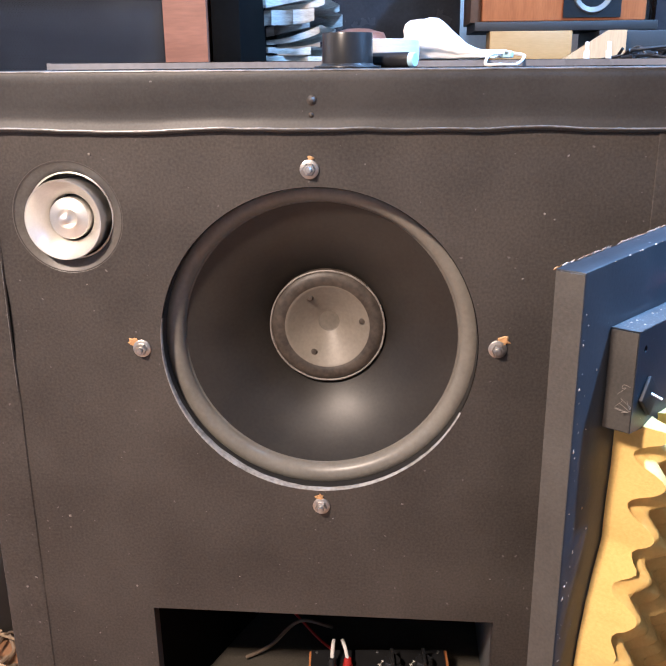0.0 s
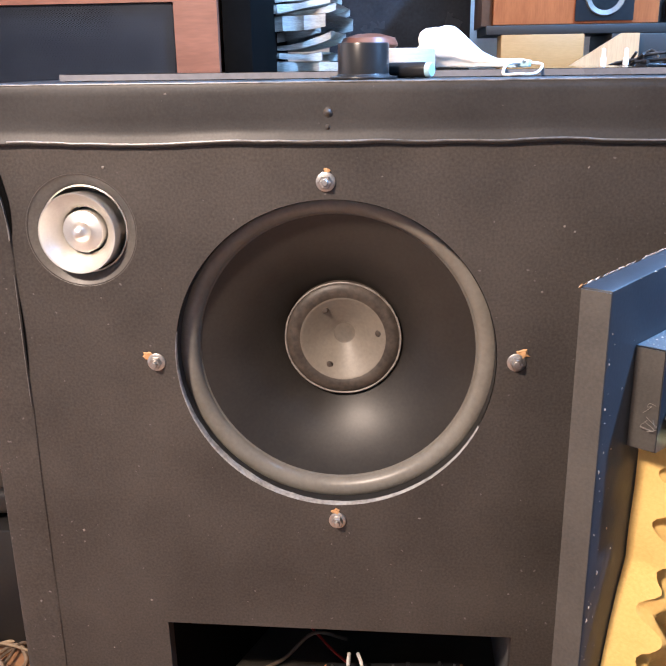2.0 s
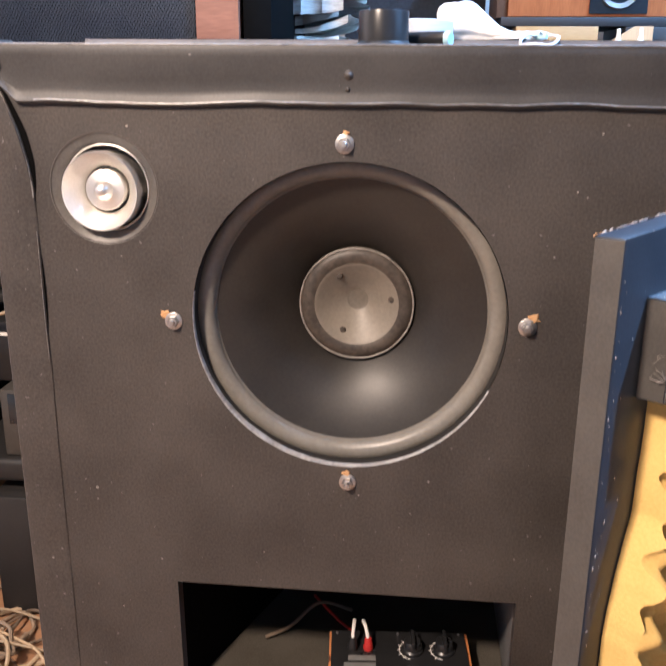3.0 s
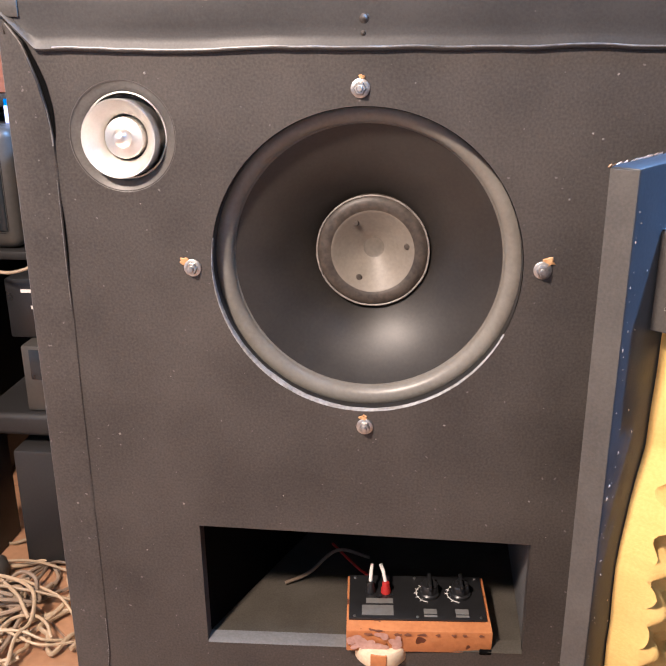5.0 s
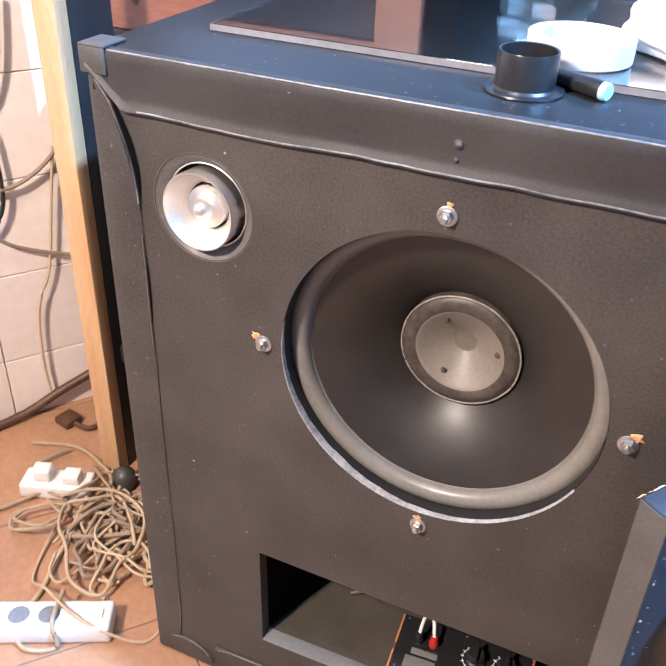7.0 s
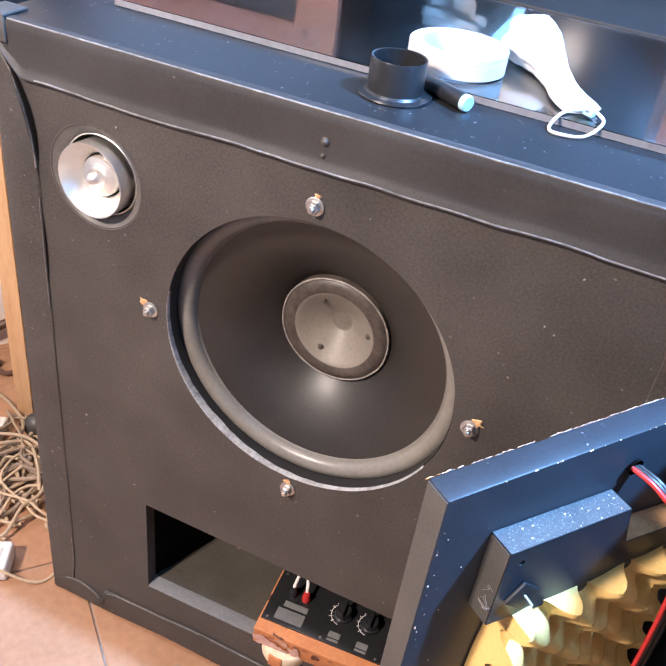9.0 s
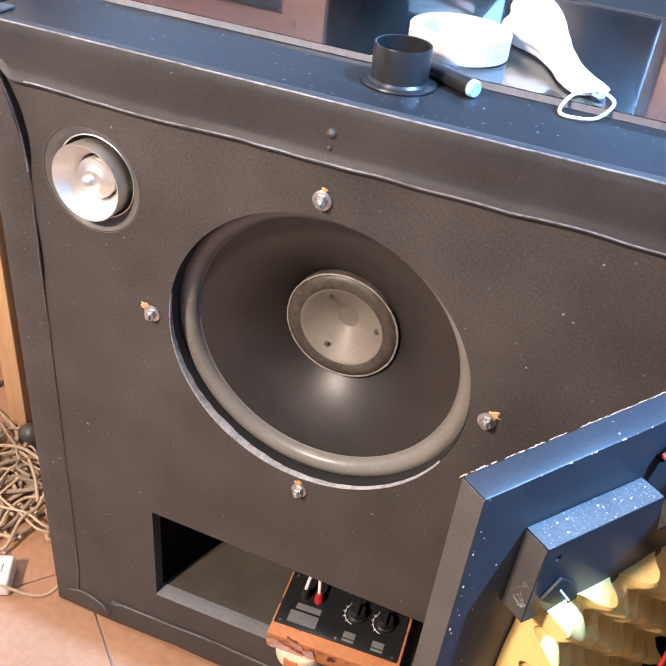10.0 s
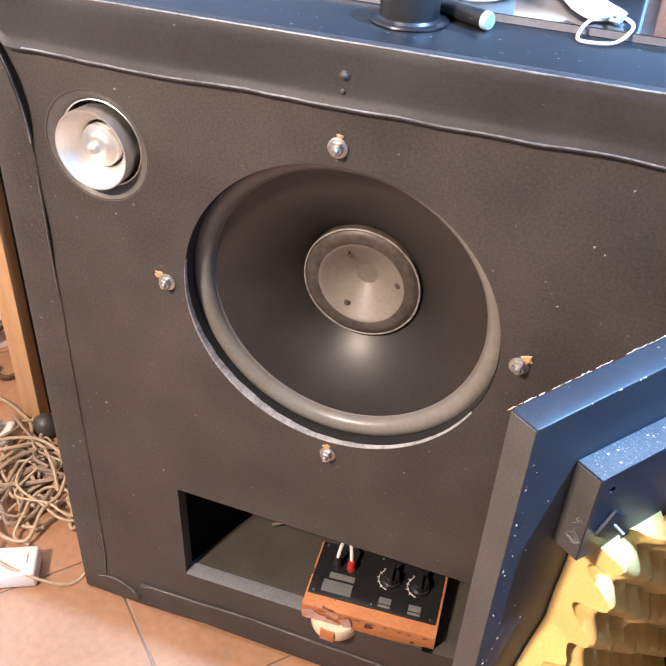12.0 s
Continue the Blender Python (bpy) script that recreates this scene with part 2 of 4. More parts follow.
def smooth_path(points, per=6):
    pts = [Vector(p) for p in points]
    pts = [2 * pts[0] - pts[1]] + pts + [2 * pts[-1] - pts[-2]]
    out = []
    for i in range(1, len(pts) - 2):
        a, b, c, d = pts[i - 1 : i + 3]
        for k in range(per):
            t = k / per
            out.append(0.5 * (2 * b + (c - a) * t + (2 * a - 5 * b + 4 * c - d) * t * t + (3 * b - a - 3 * c + d) * t**3))
    out.append(pts[-2])
    return out


def sweep(points, r, segs=8, bm=None, per=6, flat=1.0):
    """A round cord along a smoothed path."""
    bm = bm or bmesh.new()
    path = smooth_path(points, per)
    rings = []
    for i, p in enumerate(path):
        t = (path[min(i + 1, len(path) - 1)] - path[max(i - 1, 0)]).normalized()
        up = Vector((0, 0, 1)) if abs(t.z) < 0.9 else Vector((0, 1, 0))
        s = t.cross(up).normalized()
        u = s.cross(t)
        rings.append([bm.verts.new(p + r * (math.cos(a) * s + flat * math.sin(a) * u)) for a in (2 * math.pi * k / segs for k in range(segs))])
    for p, q in zip(rings, rings[1:]):
        for k in range(segs):
            bm.faces.new((p[k], p[(k + 1) % segs], q[(k + 1) % segs], q[k]))
    bm.faces.new(rings[0])
    bm.faces.new(rings[-1])
    return bm


def circle(cx, cz, r, n):
    return [(cx + r * math.cos(2 * math.pi * k / n), cz + r * math.sin(2 * math.pi * k / n)) for k in range(n)]


def plate(outer, holes, y0, y1):
    """A board in the xz plane from y0 to y1 with holes right through it."""
    bm = bmesh.new()
    edges, loops = [], []
    for loop in (outer, *holes):
        vs = [bm.verts.new((x, y0, z)) for x, z in loop]
        loops.append(vs)
        edges += [bm.edges.new((vs[k], vs[(k + 1) % len(vs)])) for k in range(len(vs))]
    bmesh.ops.triangle_fill(bm, edges=edges, use_beauty=True)
    front = list(bm.faces)
    twin = {}
    for vs in loops:
        for v in vs:
            twin[v] = bm.verts.new((v.co.x, y1, v.co.z))
    for f in front:
        bm.faces.new([twin[v] for v in reversed(f.verts)])
    for vs in loops:
        for k in range(len(vs)):
            a, b = vs[k], vs[(k + 1) % len(vs)]
            bm.faces.new((a, b, twin[b], twin[a]))
    return bm


def strip(sections):
    """A skin through a row of sections, each a list of points."""
    bm = bmesh.new()
    rows = [[bm.verts.new(p) for p in sec] for sec in sections]
    for p, q in zip(rows, rows[1:]):
        for k in range(len(p) - 1):
            bm.faces.new((p[k], p[k + 1], q[k + 1], q[k]))
    return bm


def wob(x, s=1.0, seed=0.0):
    return noise.noise(Vector((x * s, seed, 0.37)))


# ---- the room ----
floor = single("floor", block((-3, -3, -0.10), (3, 2.6, -0.004), 0), GROUT, "grouted bed under terracotta floor tiles", "floor", kind="structure", smooth=False)
WALLM = pose(-0.99, 0.43, 0, 0, 0, 55)
wall_left = single("wall_left", block((-1.30, 0.012, 0), (0.115, 0.14, 2.6), 0), PLASTER, "oblique wall with white glazed tiles", "wall", m=WALLM, kind="structure", smooth=False)
single("wall_left_rear", block((-1.12, 0.53, 0), (-0.924, 2.6, 2.6), 0), PLASTER, "plain plastered wall beside the rack", "wall", kind="structure", smooth=False)
single("wall_left_front", block((-1.90, -3, 0), (-1.735, -0.60, 2.6), 0), WALLPAINT, "plain beige wall", "wall", kind="structure", smooth=False)
# right wall with an opening made up for the added fill lamp
bm = plate([(-3, 0), (2.6, 0), (2.6, 2.6), (-3, 2.6)], [[(-1.2, 1.15), (0.1, 1.15), (0.1, 2.15), (-1.2, 2.15)]], 0, 0.2)
for v in bm.verts:
    v.co = (2.6 + v.co.y, v.co.x, v.co.z)
single("wall_right", bm, WALLPAINT, "plain plastered wall", "wall", kind="structure", smooth=False)
# this opening is made up too, for the back fill lamp
single("wall_back", plate([(-0.924, 0), (2.6, 0), (2.6, 2.6), (-0.924, 2.6)], [[(-0.9, 1.45), (1.5, 1.45), (1.5, 2.25), (-0.9, 2.25)]], 2.4, 2.6), PLASTER, "plain plastered wall behind the shelves", "wall", kind="structure", smooth=False)
single("wall_front", block((-1.735, -3, 0), (2.6, -2.8, 2.6), 0), WALLPAINT, "plain plastered wall", "wall", kind="structure", smooth=False)
single("ceiling", block((-1.90, -3, 2.6), (2.8, 2.6, 2.7), 0), WALLPAINT, "plain ceiling", "ceiling", kind="structure", smooth=False)

# ---- the big loudspeaker cabinet ----
L, R, TOP, DEEP = -0.413, 0.417, 0.987, 0.52
WX, WZ, WR = 0.004, 0.682, 0.184
TX, TZ = -0.277, 0.831
cab = thing("loudspeaker_cabinet", pose(0, 0, 0), "large black vinyl-covered loudspeaker cabinet standing on the tiled floor", "loudspeaker")


def slot_z(x):
    return 0.131 + 0.018 * (x + 0.214) / 0.436


slot = [(-0.214, slot_z(-0.214)), (0.222, slot_z(0.222)), (0.222, 0.319), (-0.216, 0.319)]
part("front_panel", plate([(L + 0.01, 0.012), (R - 0.01, 0.012), (R - 0.01, TOP - 0.012), (L + 0.01, TOP - 0.012)],
                          [circle(WX, WZ, WR, 96), circle(TX, TZ, 0.062, 64), slot], 0.0, 0.020), VINYL, cab,
     "black vinyl front panel with white specks", smooth=False)
part("side_panel", block((L, 0.006, 0.004), (L + 0.02, DEEP, TOP - 0.004), 0.004), VINYL, cab)
part("side_panel", block((R - 0.02, 0.006, 0.004), (R, DEEP, TOP - 0.004), 0.004), VINYL, cab)
part("bottom_panel", block((L + 0.021, 0.021, 0.0), (R - 0.021, DEEP - 0.02, 0.02), 0), MATTBLACK, cab)
part("back_panel", block((L + 0.021, DEEP - 0.019, 0.021), (R - 0.021, DEEP, TOP - 0.025), 0), MATTBLACK, cab)
part("top_panel", block((L + 0.003, 0.006, TOP - 0.024), (R - 0.003, DEEP, TOP + 0.001), 0.003), TOPVINYL, cab, "glossy black scratched top")

# vinyl wrapped over the top edge, with a wavy lower hem
secs, bead = [], []
N = 120
for k in range(N + 1):
    x = L + 0.004 + (R - L - 0.008) * k / N
    hem = 0.924 + 0.0024 * wob(x, 9, 1) + 0.0013 * wob(x, 31, 2)
    puff = 0.0012 * wob(x, 7, 3)
    if x < -0.367:
        hem += (-0.367 - x) * 1.05
    hem = min(hem, 0.966)
    secs.append([(x, -0.0008, hem - 0.0005), (x, -0.0060 + puff, hem + 0.0006), (x, -0.0072 + puff, hem + 0.0024), (x, -0.0064 + puff, hem + 0.0052), (x, -0.0040, hem + 0.0105),
                 (x, -0.0030 + puff, hem * 0.55 + 0.432), (x, -0.0034 - puff, hem * 0.35 + 0.628), (x, -0.0042, TOP - 0.012), (x, -0.0040, TOP - 0.004), (x, -0.0030, TOP - 0.0006), (x, -0.0004, TOP + 0.0012),
                 (x, 0.004, TOP + 0.0016), (x, 0.0085, TOP + 0.0012)])
    bead.append((x, -0.0066 + puff, hem + 0.0036))
part("top_trim", strip(secs), TRIM, cab, "puckered vinyl wrap along the top edge")
pts = [(L + 0.032 + (R - L - 0.036) * k / 60, -0.0026 + 0.0004 * wob(k, 0.9, 2), TOP + 0.0002 + 0.0003 * wob(k, 0.7, 5)) for k in range(61)]
# pale cords paint in the highlights of the hem and the top edge
part("hem_highlight", sweep(bead[9:], 0.0010, 8, None, 1), EDGE, cab, "rubbed hem of the vinyl wrap, its highlight painted pale")
part("edge_highlight", sweep(pts, 0.0011, 8, None, 2), EDGE, cab, "rubbed crease of the top edge, its highlight painted pale")


# vinyl wrapped round the side edges; the left one gapes at its top corner
def side_trim(sign, edge, seam):
    out = []
    for k in range(101):
        z = 0.006 + (0.972 - 0.006) * k / 100
        s = seam(z)
        lift = 0.0006 + 0.0006 * wob(z, 13, 5 + sign)
        if sign < 0 and 0.80 < z < 0.965:
            lift += 0.0045 * math.sin(math.pi * (z - 0.80) / 0.165)
        out.append([(s, -0.0006, z), (s + sign * 0.001, -0.001 - lift, z), (s + sign * 0.006, -0.0012 - lift, z), (s * 0.5 + edge * 0.5, -0.0022, z),
                    (edge - sign * 0.009, -0.0030, z), (edge - sign * 0.002, -0.0012, z), (edge + sign * 0.0012, 0.004, z), (edge + sign * 0.0016, 0.016, z), (edge + sign * 0.0014, 0.10, z)])
    return strip(out)


def left_seam(z):
    s = float(np.interp(z, (0.0, 0.10, 0.83, 0.86, 0.893, 0.935, 0.967), (-0.372, -0.360, -0.359, -0.363, -0.3705, -0.385, -0.409)))
    return s + 0.0010 * wob(z, 9, 9)


part("side_trim", side_trim(-1, L, left_seam), VINYL, cab, "vinyl edge wrap gaping at the top corner")
part("side_trim", side_trim(1, R, lambda z: 0.362 + 0.001 * wob(z, 6, 11)), VINYL, cab)
# flat black strips paint the shade inside the gaping left seam
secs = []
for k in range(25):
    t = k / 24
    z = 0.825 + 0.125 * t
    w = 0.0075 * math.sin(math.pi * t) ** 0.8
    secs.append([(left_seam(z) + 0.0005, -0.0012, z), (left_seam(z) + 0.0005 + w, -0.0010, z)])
part("seam_shade", strip(secs), DARK, cab, "open seam in the vinyl, its shade laid on as a black strip")
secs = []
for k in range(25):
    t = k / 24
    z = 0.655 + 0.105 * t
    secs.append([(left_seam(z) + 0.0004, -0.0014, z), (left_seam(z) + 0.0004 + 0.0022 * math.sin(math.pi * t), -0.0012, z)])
part("seam_shade", strip(secs), DARK, cab)
for z0, z1 in ((0.05, 0.16), (0.62, 0.78), (0.82, 0.955)):
    pts = [(left_seam(z) - 0.0012, -0.0034, z) for z in (z0 + (z1 - z0) * k / 24 for k in range(25))]
    part("seam_crease", sweep(pts, 0.0004 if z0 < 0.8 else 0.0010, 6, None, 1), EDGE, cab)

# bottom wrap, with a folded pucker near the corner
secs = []
for k in range(121):
    x = L + 0.004 + (R - L - 0.008) * k / 120
    hem = 0.062 + 0.012 * min(max((x + 0.29) / 0.2, 0), 1) + 0.002 * wob(x, 15, 4)
    if x < -0.300:
        t = (x - L) / (-0.300 - L)
        hem = 0.006 + 0.046 * math.sin(math.pi * min(t * 0.80 + 0.1, 1)) ** 0.8
    low = 0.002 + 0.028 * min(max((x + 0.30) / 0.28, 0), 1) ** 1.2
    lift = 0.003 + (0.006 * max(0, 1 - abs(x + 0.300) / 0.02))
    secs.append([(x, -0.0006, hem), (x, -lift, hem - 0.001), (x, -lift * 1.1, hem - 0.005), (x, -0.003, (hem + low) / 2), (x, -0.002, low + 0.004), (x, 0.003, low),
                 (x, 0.02, low * 0.4)])
part("bottom_trim", strip(secs), VINYL, cab, "puckered vinyl wrap along the bottom edge")
# pale cords for the light that the curled bottom hem catches
for a, b in ((4, 15), (17, 44), (46, 78), (80, 118)):
    part("bottom_highlight", sweep([sec[1] for sec in secs[a:b]], 0.0008, 6, None, 1), EDGE, cab, "rubbed hem of the vinyl wrap, its highlight painted pale")

# metal corner cover on the top corner
bm = block((L - 0.003, -0.0065, TOP - 0.026), (L + 0.030, -0.0035, TOP + 0.002), 0.0012)
block((L - 0.003, -0.0062, TOP + 0.0015), (L + 0.030, 0.034, TOP + 0.0045), 0.0012, bm=bm)
part("corner_cover", bm, MDF, cab, "small grey corner cover")

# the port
# the port; its shaded walls are painted near-black, the lit right wall grey
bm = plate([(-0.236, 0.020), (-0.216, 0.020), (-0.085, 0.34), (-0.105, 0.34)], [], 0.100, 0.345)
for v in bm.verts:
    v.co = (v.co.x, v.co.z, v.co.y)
port = part("port", bm, DARK, cab, "deep port slot, its inner shade painted near-black")
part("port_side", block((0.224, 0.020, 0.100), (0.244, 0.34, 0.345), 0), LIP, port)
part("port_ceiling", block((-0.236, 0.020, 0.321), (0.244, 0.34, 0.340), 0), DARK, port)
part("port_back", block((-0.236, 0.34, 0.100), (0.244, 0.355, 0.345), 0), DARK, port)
bm = strip([[(-0.2155, 0.0205, 0.1325), (-0.2155, 0.34, 0.136)], [(0.2235, 0.0205, 0.1505), (0.2235, 0.34, 0.150)]])
part("port_floor", bm, FELT, port, "brownish felt-covered port floor")
for x0, x1, mt, text in ((-0.2135, 0.000, LIP, "worn grey lip of the port"), (0.0005, 0.2215, FELT, "brownish lip of the port")):
    za, zb = slot_z(x0) + 0.0004, slot_z(x1) + 0.0004
    part("port_lip", strip([[(x0, -0.0012, za - 0.001), (x0, 0.002, za + 0.001), (x0, 0.020, za + 0.0035)], [(x1, -0.0012, zb - 0.001), (x1, 0.002, zb + 0.001), (x1, 0.020, zb + 0.0035)]]), mt, port, text)

# woofer
WM = Matrix.Translation((WX, 0, WZ))
woofer = part("woofer", lathe([(WR - 0.001, 0.003), (WR + 0.008, 0.021), (WR + 0.008, 0.030), (WR + 0.002, 0.030), (WR + 0.002, 0.027), (WR - 0.001, 0.021)], 96,
                              m=WM, closed=True), MATTBLACK, cab, "fifteen inch woofer behind a round cutout")
# pale arc, widest at lower left, paints the light on the cutout's edge
arc = []
for k in range(97):
    d = 170 + 165 * k / 96
    a, w = radians(d), (0.22 + 0.78 * math.exp(-(((d - 232) / 38) ** 2))) * (1 + 0.25 * wob(k, 0.35, 3)) * min(1.0, (336 - d) / 30, (d - 168) / 20)
    ring = [(WR + 0.0007 * w, -0.0006), (WR - 0.0006, -0.0002), (WR - 0.0013, 0.0020), (WR - 0.0015, 0.0020 + 0.0085 * w), (WR - 0.0004, 0.0025 + 0.0088 * w)]
    arc.append([(WX + r * math.cos(a), y, WZ + r * math.sin(a)) for r, y in ring])
part("lit_cut_edge", strip(arc), PALEEDGE, woofer, "pale arc painting the lit lower edge of the cutout")
roll = [(0.1768 + 0.0130 * math.cos(a), 0.0345 - 0.0125 * math.sin(a)) for a in (math.pi * k / 12 for k in range(13))]
part("surround", lathe([(0.1905, 0.0355)] + roll + [(0.1632, 0.0345), (0.1625, 0.0362)], 96, m=WM), RUBBER, woofer, "grey rubber roll surround")
prof = []
for k in range(25):
    t = k / 24
    prof.append((0.1650 + (0.0700 - 0.1650) * t, 0.0352 + 0.095 * (0.34 * t + 0.277 * t**2.6)))
part("cone", lathe(prof, 96, m=WM), CONE, woofer, "black paper cone")
CM = Matrix.Translation((WX + 0.004, 0.0395, WZ)) @ Matrix.Diagonal((0.958, 1, 0.958, 1))
part("cap_ring", lathe([(0.0752, 0.0560), (0.0745, 0.0450), (0.0735, 0.0432), (0.0712, 0.0412), (0.0680, 0.0396), (0.0640, 0.0389), (0.0600, 0.0391), (0.0570, 0.0398), (0.0562, 0.0402), (0.0548, 0.0406)], 72, m=CM), CAPRING, woofer, "worn brown ring round the cap")
prof = [(0.0552, 0.0402)] + [(r, 0.0405 + 0.66 * (0.054 - r)) for r in (0.054 - 0.040 * k / 12 for k in range(13))]
part("dust_cap", lathe(prof, 72, m=CM), CAP, woofer, "grey conical dust cap with small dark dimples")
part("apex", lathe([(0.0142, 0.0668), (0.0120, 0.0676), (0.0, 0.0680)], 32, m=CM), CAPDARK, woofer, "darker middle of the cap")
for a, rr in ((122, 0.043), (8, 0.046), (244, 0.042)):
    p = CM @ Matrix.Translation((rr * math.cos(radians(a)), 0.0405 + 0.66 * (0.054 - rr) - 0.0010, rr * math.sin(radians(a))))
    part("dimple", lathe([(0.0, -0.0012), (0.0030, -0.0010), (0.0046, 0.0012)], 16, m=p), CAPRING, woofer)
pts = [CM @ Vector((0.0742 * math.cos(a) * (1 + 0.010 * wob(a, 3, 2)), 0.0425, 0.0742 * math.sin(a) * (1 + 0.010 * wob(a, 3, 7)))) for a in (2 * math.pi * k / 40 for k in range(41))]
part("glue_bead", sweep(pts, 0.0013, 6, None, 2), GLUE, woofer, "uneven pale glue bead")

# bolts with torn chips of raw wood beside them
for bx, bz, ca, cs in ((-0.203, 0.677, 140, 1.1), (0.209, 0.684, 60, 1.2), (-0.002, 0.885, 85, 0.55), (0.006, 0.477, 100, 0.8)):
    m = Matrix.Translation((bx, 0, bz))
    bolt = part("bolt", lathe([(0.0038, 0), (0.0038, -0.0115), (0.0030, -0.0128), (0.0, -0.0130)], 12, m=m), STEEL, cab, "zinc bolt with nut and washer")
    part("washer", lathe([(0.0105, 0.0), (0.0105, -0.0016), (0.0095, -0.0022), (0.004, -0.0022)], 28, m=m), STEEL, bolt)
    part("nut", lathe([(0.0072, -0.002), (0.0072, -0.0076), (0.0062, -0.0088), (0.0038, -0.0088)], 6, m=m), STEEL, bolt)
    random.seed(int(ca * 7))
    bm = bmesh.new()
    c = Vector((bx + 0.012 * math.cos(radians(ca)), -0.0006, bz + 0.012 * math.sin(radians(ca))))
    ring = [bm.verts.new(c + Vector((cs * 0.0075 * (0.55 + 0.6 * random.random()) * math.cos(a), 0, cs * 0.0065 * (0.5 + 0.6 * random.random()) * math.sin(a))))
            for a in (2 * math.pi * k / 13 for k in range(13))]
    top = [bm.verts.new(v.co * 0.75 + c * 0.25 + Vector((0, -0.0018 * random.random() - 0.0004, 0))) for v in ring]
    for k in range(13):
        bm.faces.new((ring[k], ring[(k + 1) % 13], top[(k + 1) % 13], top[k]))
    bm.faces.new(top)
    part("wood_chip", bm, RAWWOOD, bolt, "raw wood where the vinyl is torn", smooth=False)

# tweeter
TM = Matrix.Translation((TX, 0, TZ))
tweeter = part("tweeter", lathe([(0.0638, -0.0003), (0.0624, 0.0004), (0.0590, 0.0024), (0.0545, 0.0054), (0.0512, 0.0080), (0.0498, 0.0110), (0.0494, 0.036)], 72, m=TM), DISH, cab, "bullet tweeter set in a dished recess")
part("tweeter_body", lathe([(0.0496, 0.034), (0.0460, 0.033), (0.001, 0.033)], 48, m=TM), GREYDEV, tweeter)
TB = pose(TX - 0.0020, 0.0085, TZ - 0.0025, -2, 0, -2)
part("horn", lathe([(0.0440, 0.028), (0.0445, 0.0), (0.0452, -0.0150), (0.0446, -0.0170), (0.0432, -0.0168), (0.0415, -0.0135), (0.0360, -0.0050), (0.0310, 0.0015), (0.0275, 0.0055), (0.0262, 0.0110), (0.0260, 0.022)], 72, m=TB),
     CHROME, tweeter, "bright aluminium horn ring")
part("bullet", lathe([(0.0238, 0.022), (0.0240, 0.0025), (0.0230, 0.0002), (0.0195, -0.0008), (0.0135, -0.0016), (0.0112, -0.0032), (0.0100, -0.0080), (0.0078, -0.0125), (0.0042, -0.0155), (0, -0.0163)], 48, m=TB),
     CHROME, tweeter, "bright bullet-shaped phase plug")

pts = [(TX + 0.0490 * math.cos(a), 0.0105, TZ + 0.0490 * math.sin(a)) for a in (2 * math.pi * k / 36 for k in range(37))]
part("bezel", sweep(pts, 0.0011, 6, None, 2), CHROME, tweeter, "thin bright ring behind the horn")

# dents and screw heads in the wrap
part("dent", lathe([(0.0, -0.0075), (0.0026, -0.0066), (0.0042, -0.0046), (0.0062, -0.0030)], 18, m=Matrix.Translation((0.002, 0, 0.957))), VINYL, cab, "small bump in the vinyl")
part("dent", lathe([(0.0, -0.0056), (0.0018, -0.0048), (0.0030, -0.0030)], 14, m=Matrix.Translation((0.001, 0, 0.942))), VINYL, cab)
for k, (x, z, s) in enumerate(((-0.314, 0.451, 1.0), (-0.382, 0.345, 0.9), (-0.235, 0.352, 0.8), (0.251, 0.838, 0.7), (-0.245, 0.901, 0.9), (0.262, 0.832, 0.7), (-0.10, 0.372, 0.5), (0.232, 0.766, 0.7), (0.02, 0.46, 0.5))):
    bm = lathe([(0.0, -0.0012), (0.0009 * s, -0.0010), (0.0019 * s, -0.0003)], 7, m=Matrix.Translation((x, -0.0006 if x > -0.36 else -0.0024, z)))
    part("paint_chip", bm, GLUE, cab)

random.seed(77)
for k in range(24):
    x, z = random.uniform(-0.40, 0.40), random.uniform(0.05, 0.915)
    if math.hypot(x - WX, z - WZ) < 0.20 or math.hypot(x - TX, z - TZ) < 0.068 or (-0.225 < x < 0.235 and 0.115 < z < 0.33):
        continue
    s = random.uniform(0.25, 0.75)
    m = Matrix.Translation((x, -0.0005 if abs(x) < 0.355 else -0.0026, z)) @ pose(0, 0, 0, 0, random.uniform(0, 180), 0) @ Matrix.Diagonal((random.uniform(1, 1.8), 1, 1, 1))
    part("paint_chip", lathe([(0.0, -0.0007), (0.0008 * s, -0.0006), (0.0016 * s, -0.0001)], 6, m=m), EDGE if k % 4 else GLUE, cab)

# ---- control plate lying in the port ----
xo = thing("crossover_plate", pose(0.078, 0.055, 0.158, 4, 0, 4.5), "crossover control plate on an orange fibre board, propped in the port", "crossover")
bm = block((-0.099, -0.061, -0.012), (0.099, 0.052, 0.024), 0.0015)
for v in bm.verts:
    if v.co.y < -0.05:
        v.co.y += 0.002 * wob(v.co.x, 60, 3)
part("board", bm, ORANGEBOARD, xo, "chipped orange fibre board")
random.seed(14)
for k in range(12):
    bm = bmesh.new()
    cx, cz, w = -0.090 + 0.0058 * k * random.uniform(0.7, 1.0), random.uniform(-0.008, 0.019), random.uniform(0.006, 0.011)
    vs = []
    for a in (2 * math.pi * j / 18 for j in range(18)):
        q = w * (1 + 0.35 * math.sin(2 * a + k) + 0.2 * math.sin(3 * a + 2 * k))
        vs.append(bm.verts.new((max(cx + q * math.cos(a), -0.0985), -0.0635 - 0.00002 * k, min(max(cz + 0.8 * q * math.sin(a), -0.0112), 0.0235))))
    bm.faces.new(vs)
    part("paint_patch", bm, PALEPINK, xo, "flaking pale pink paint" if k == 0 else "", smooth=False)
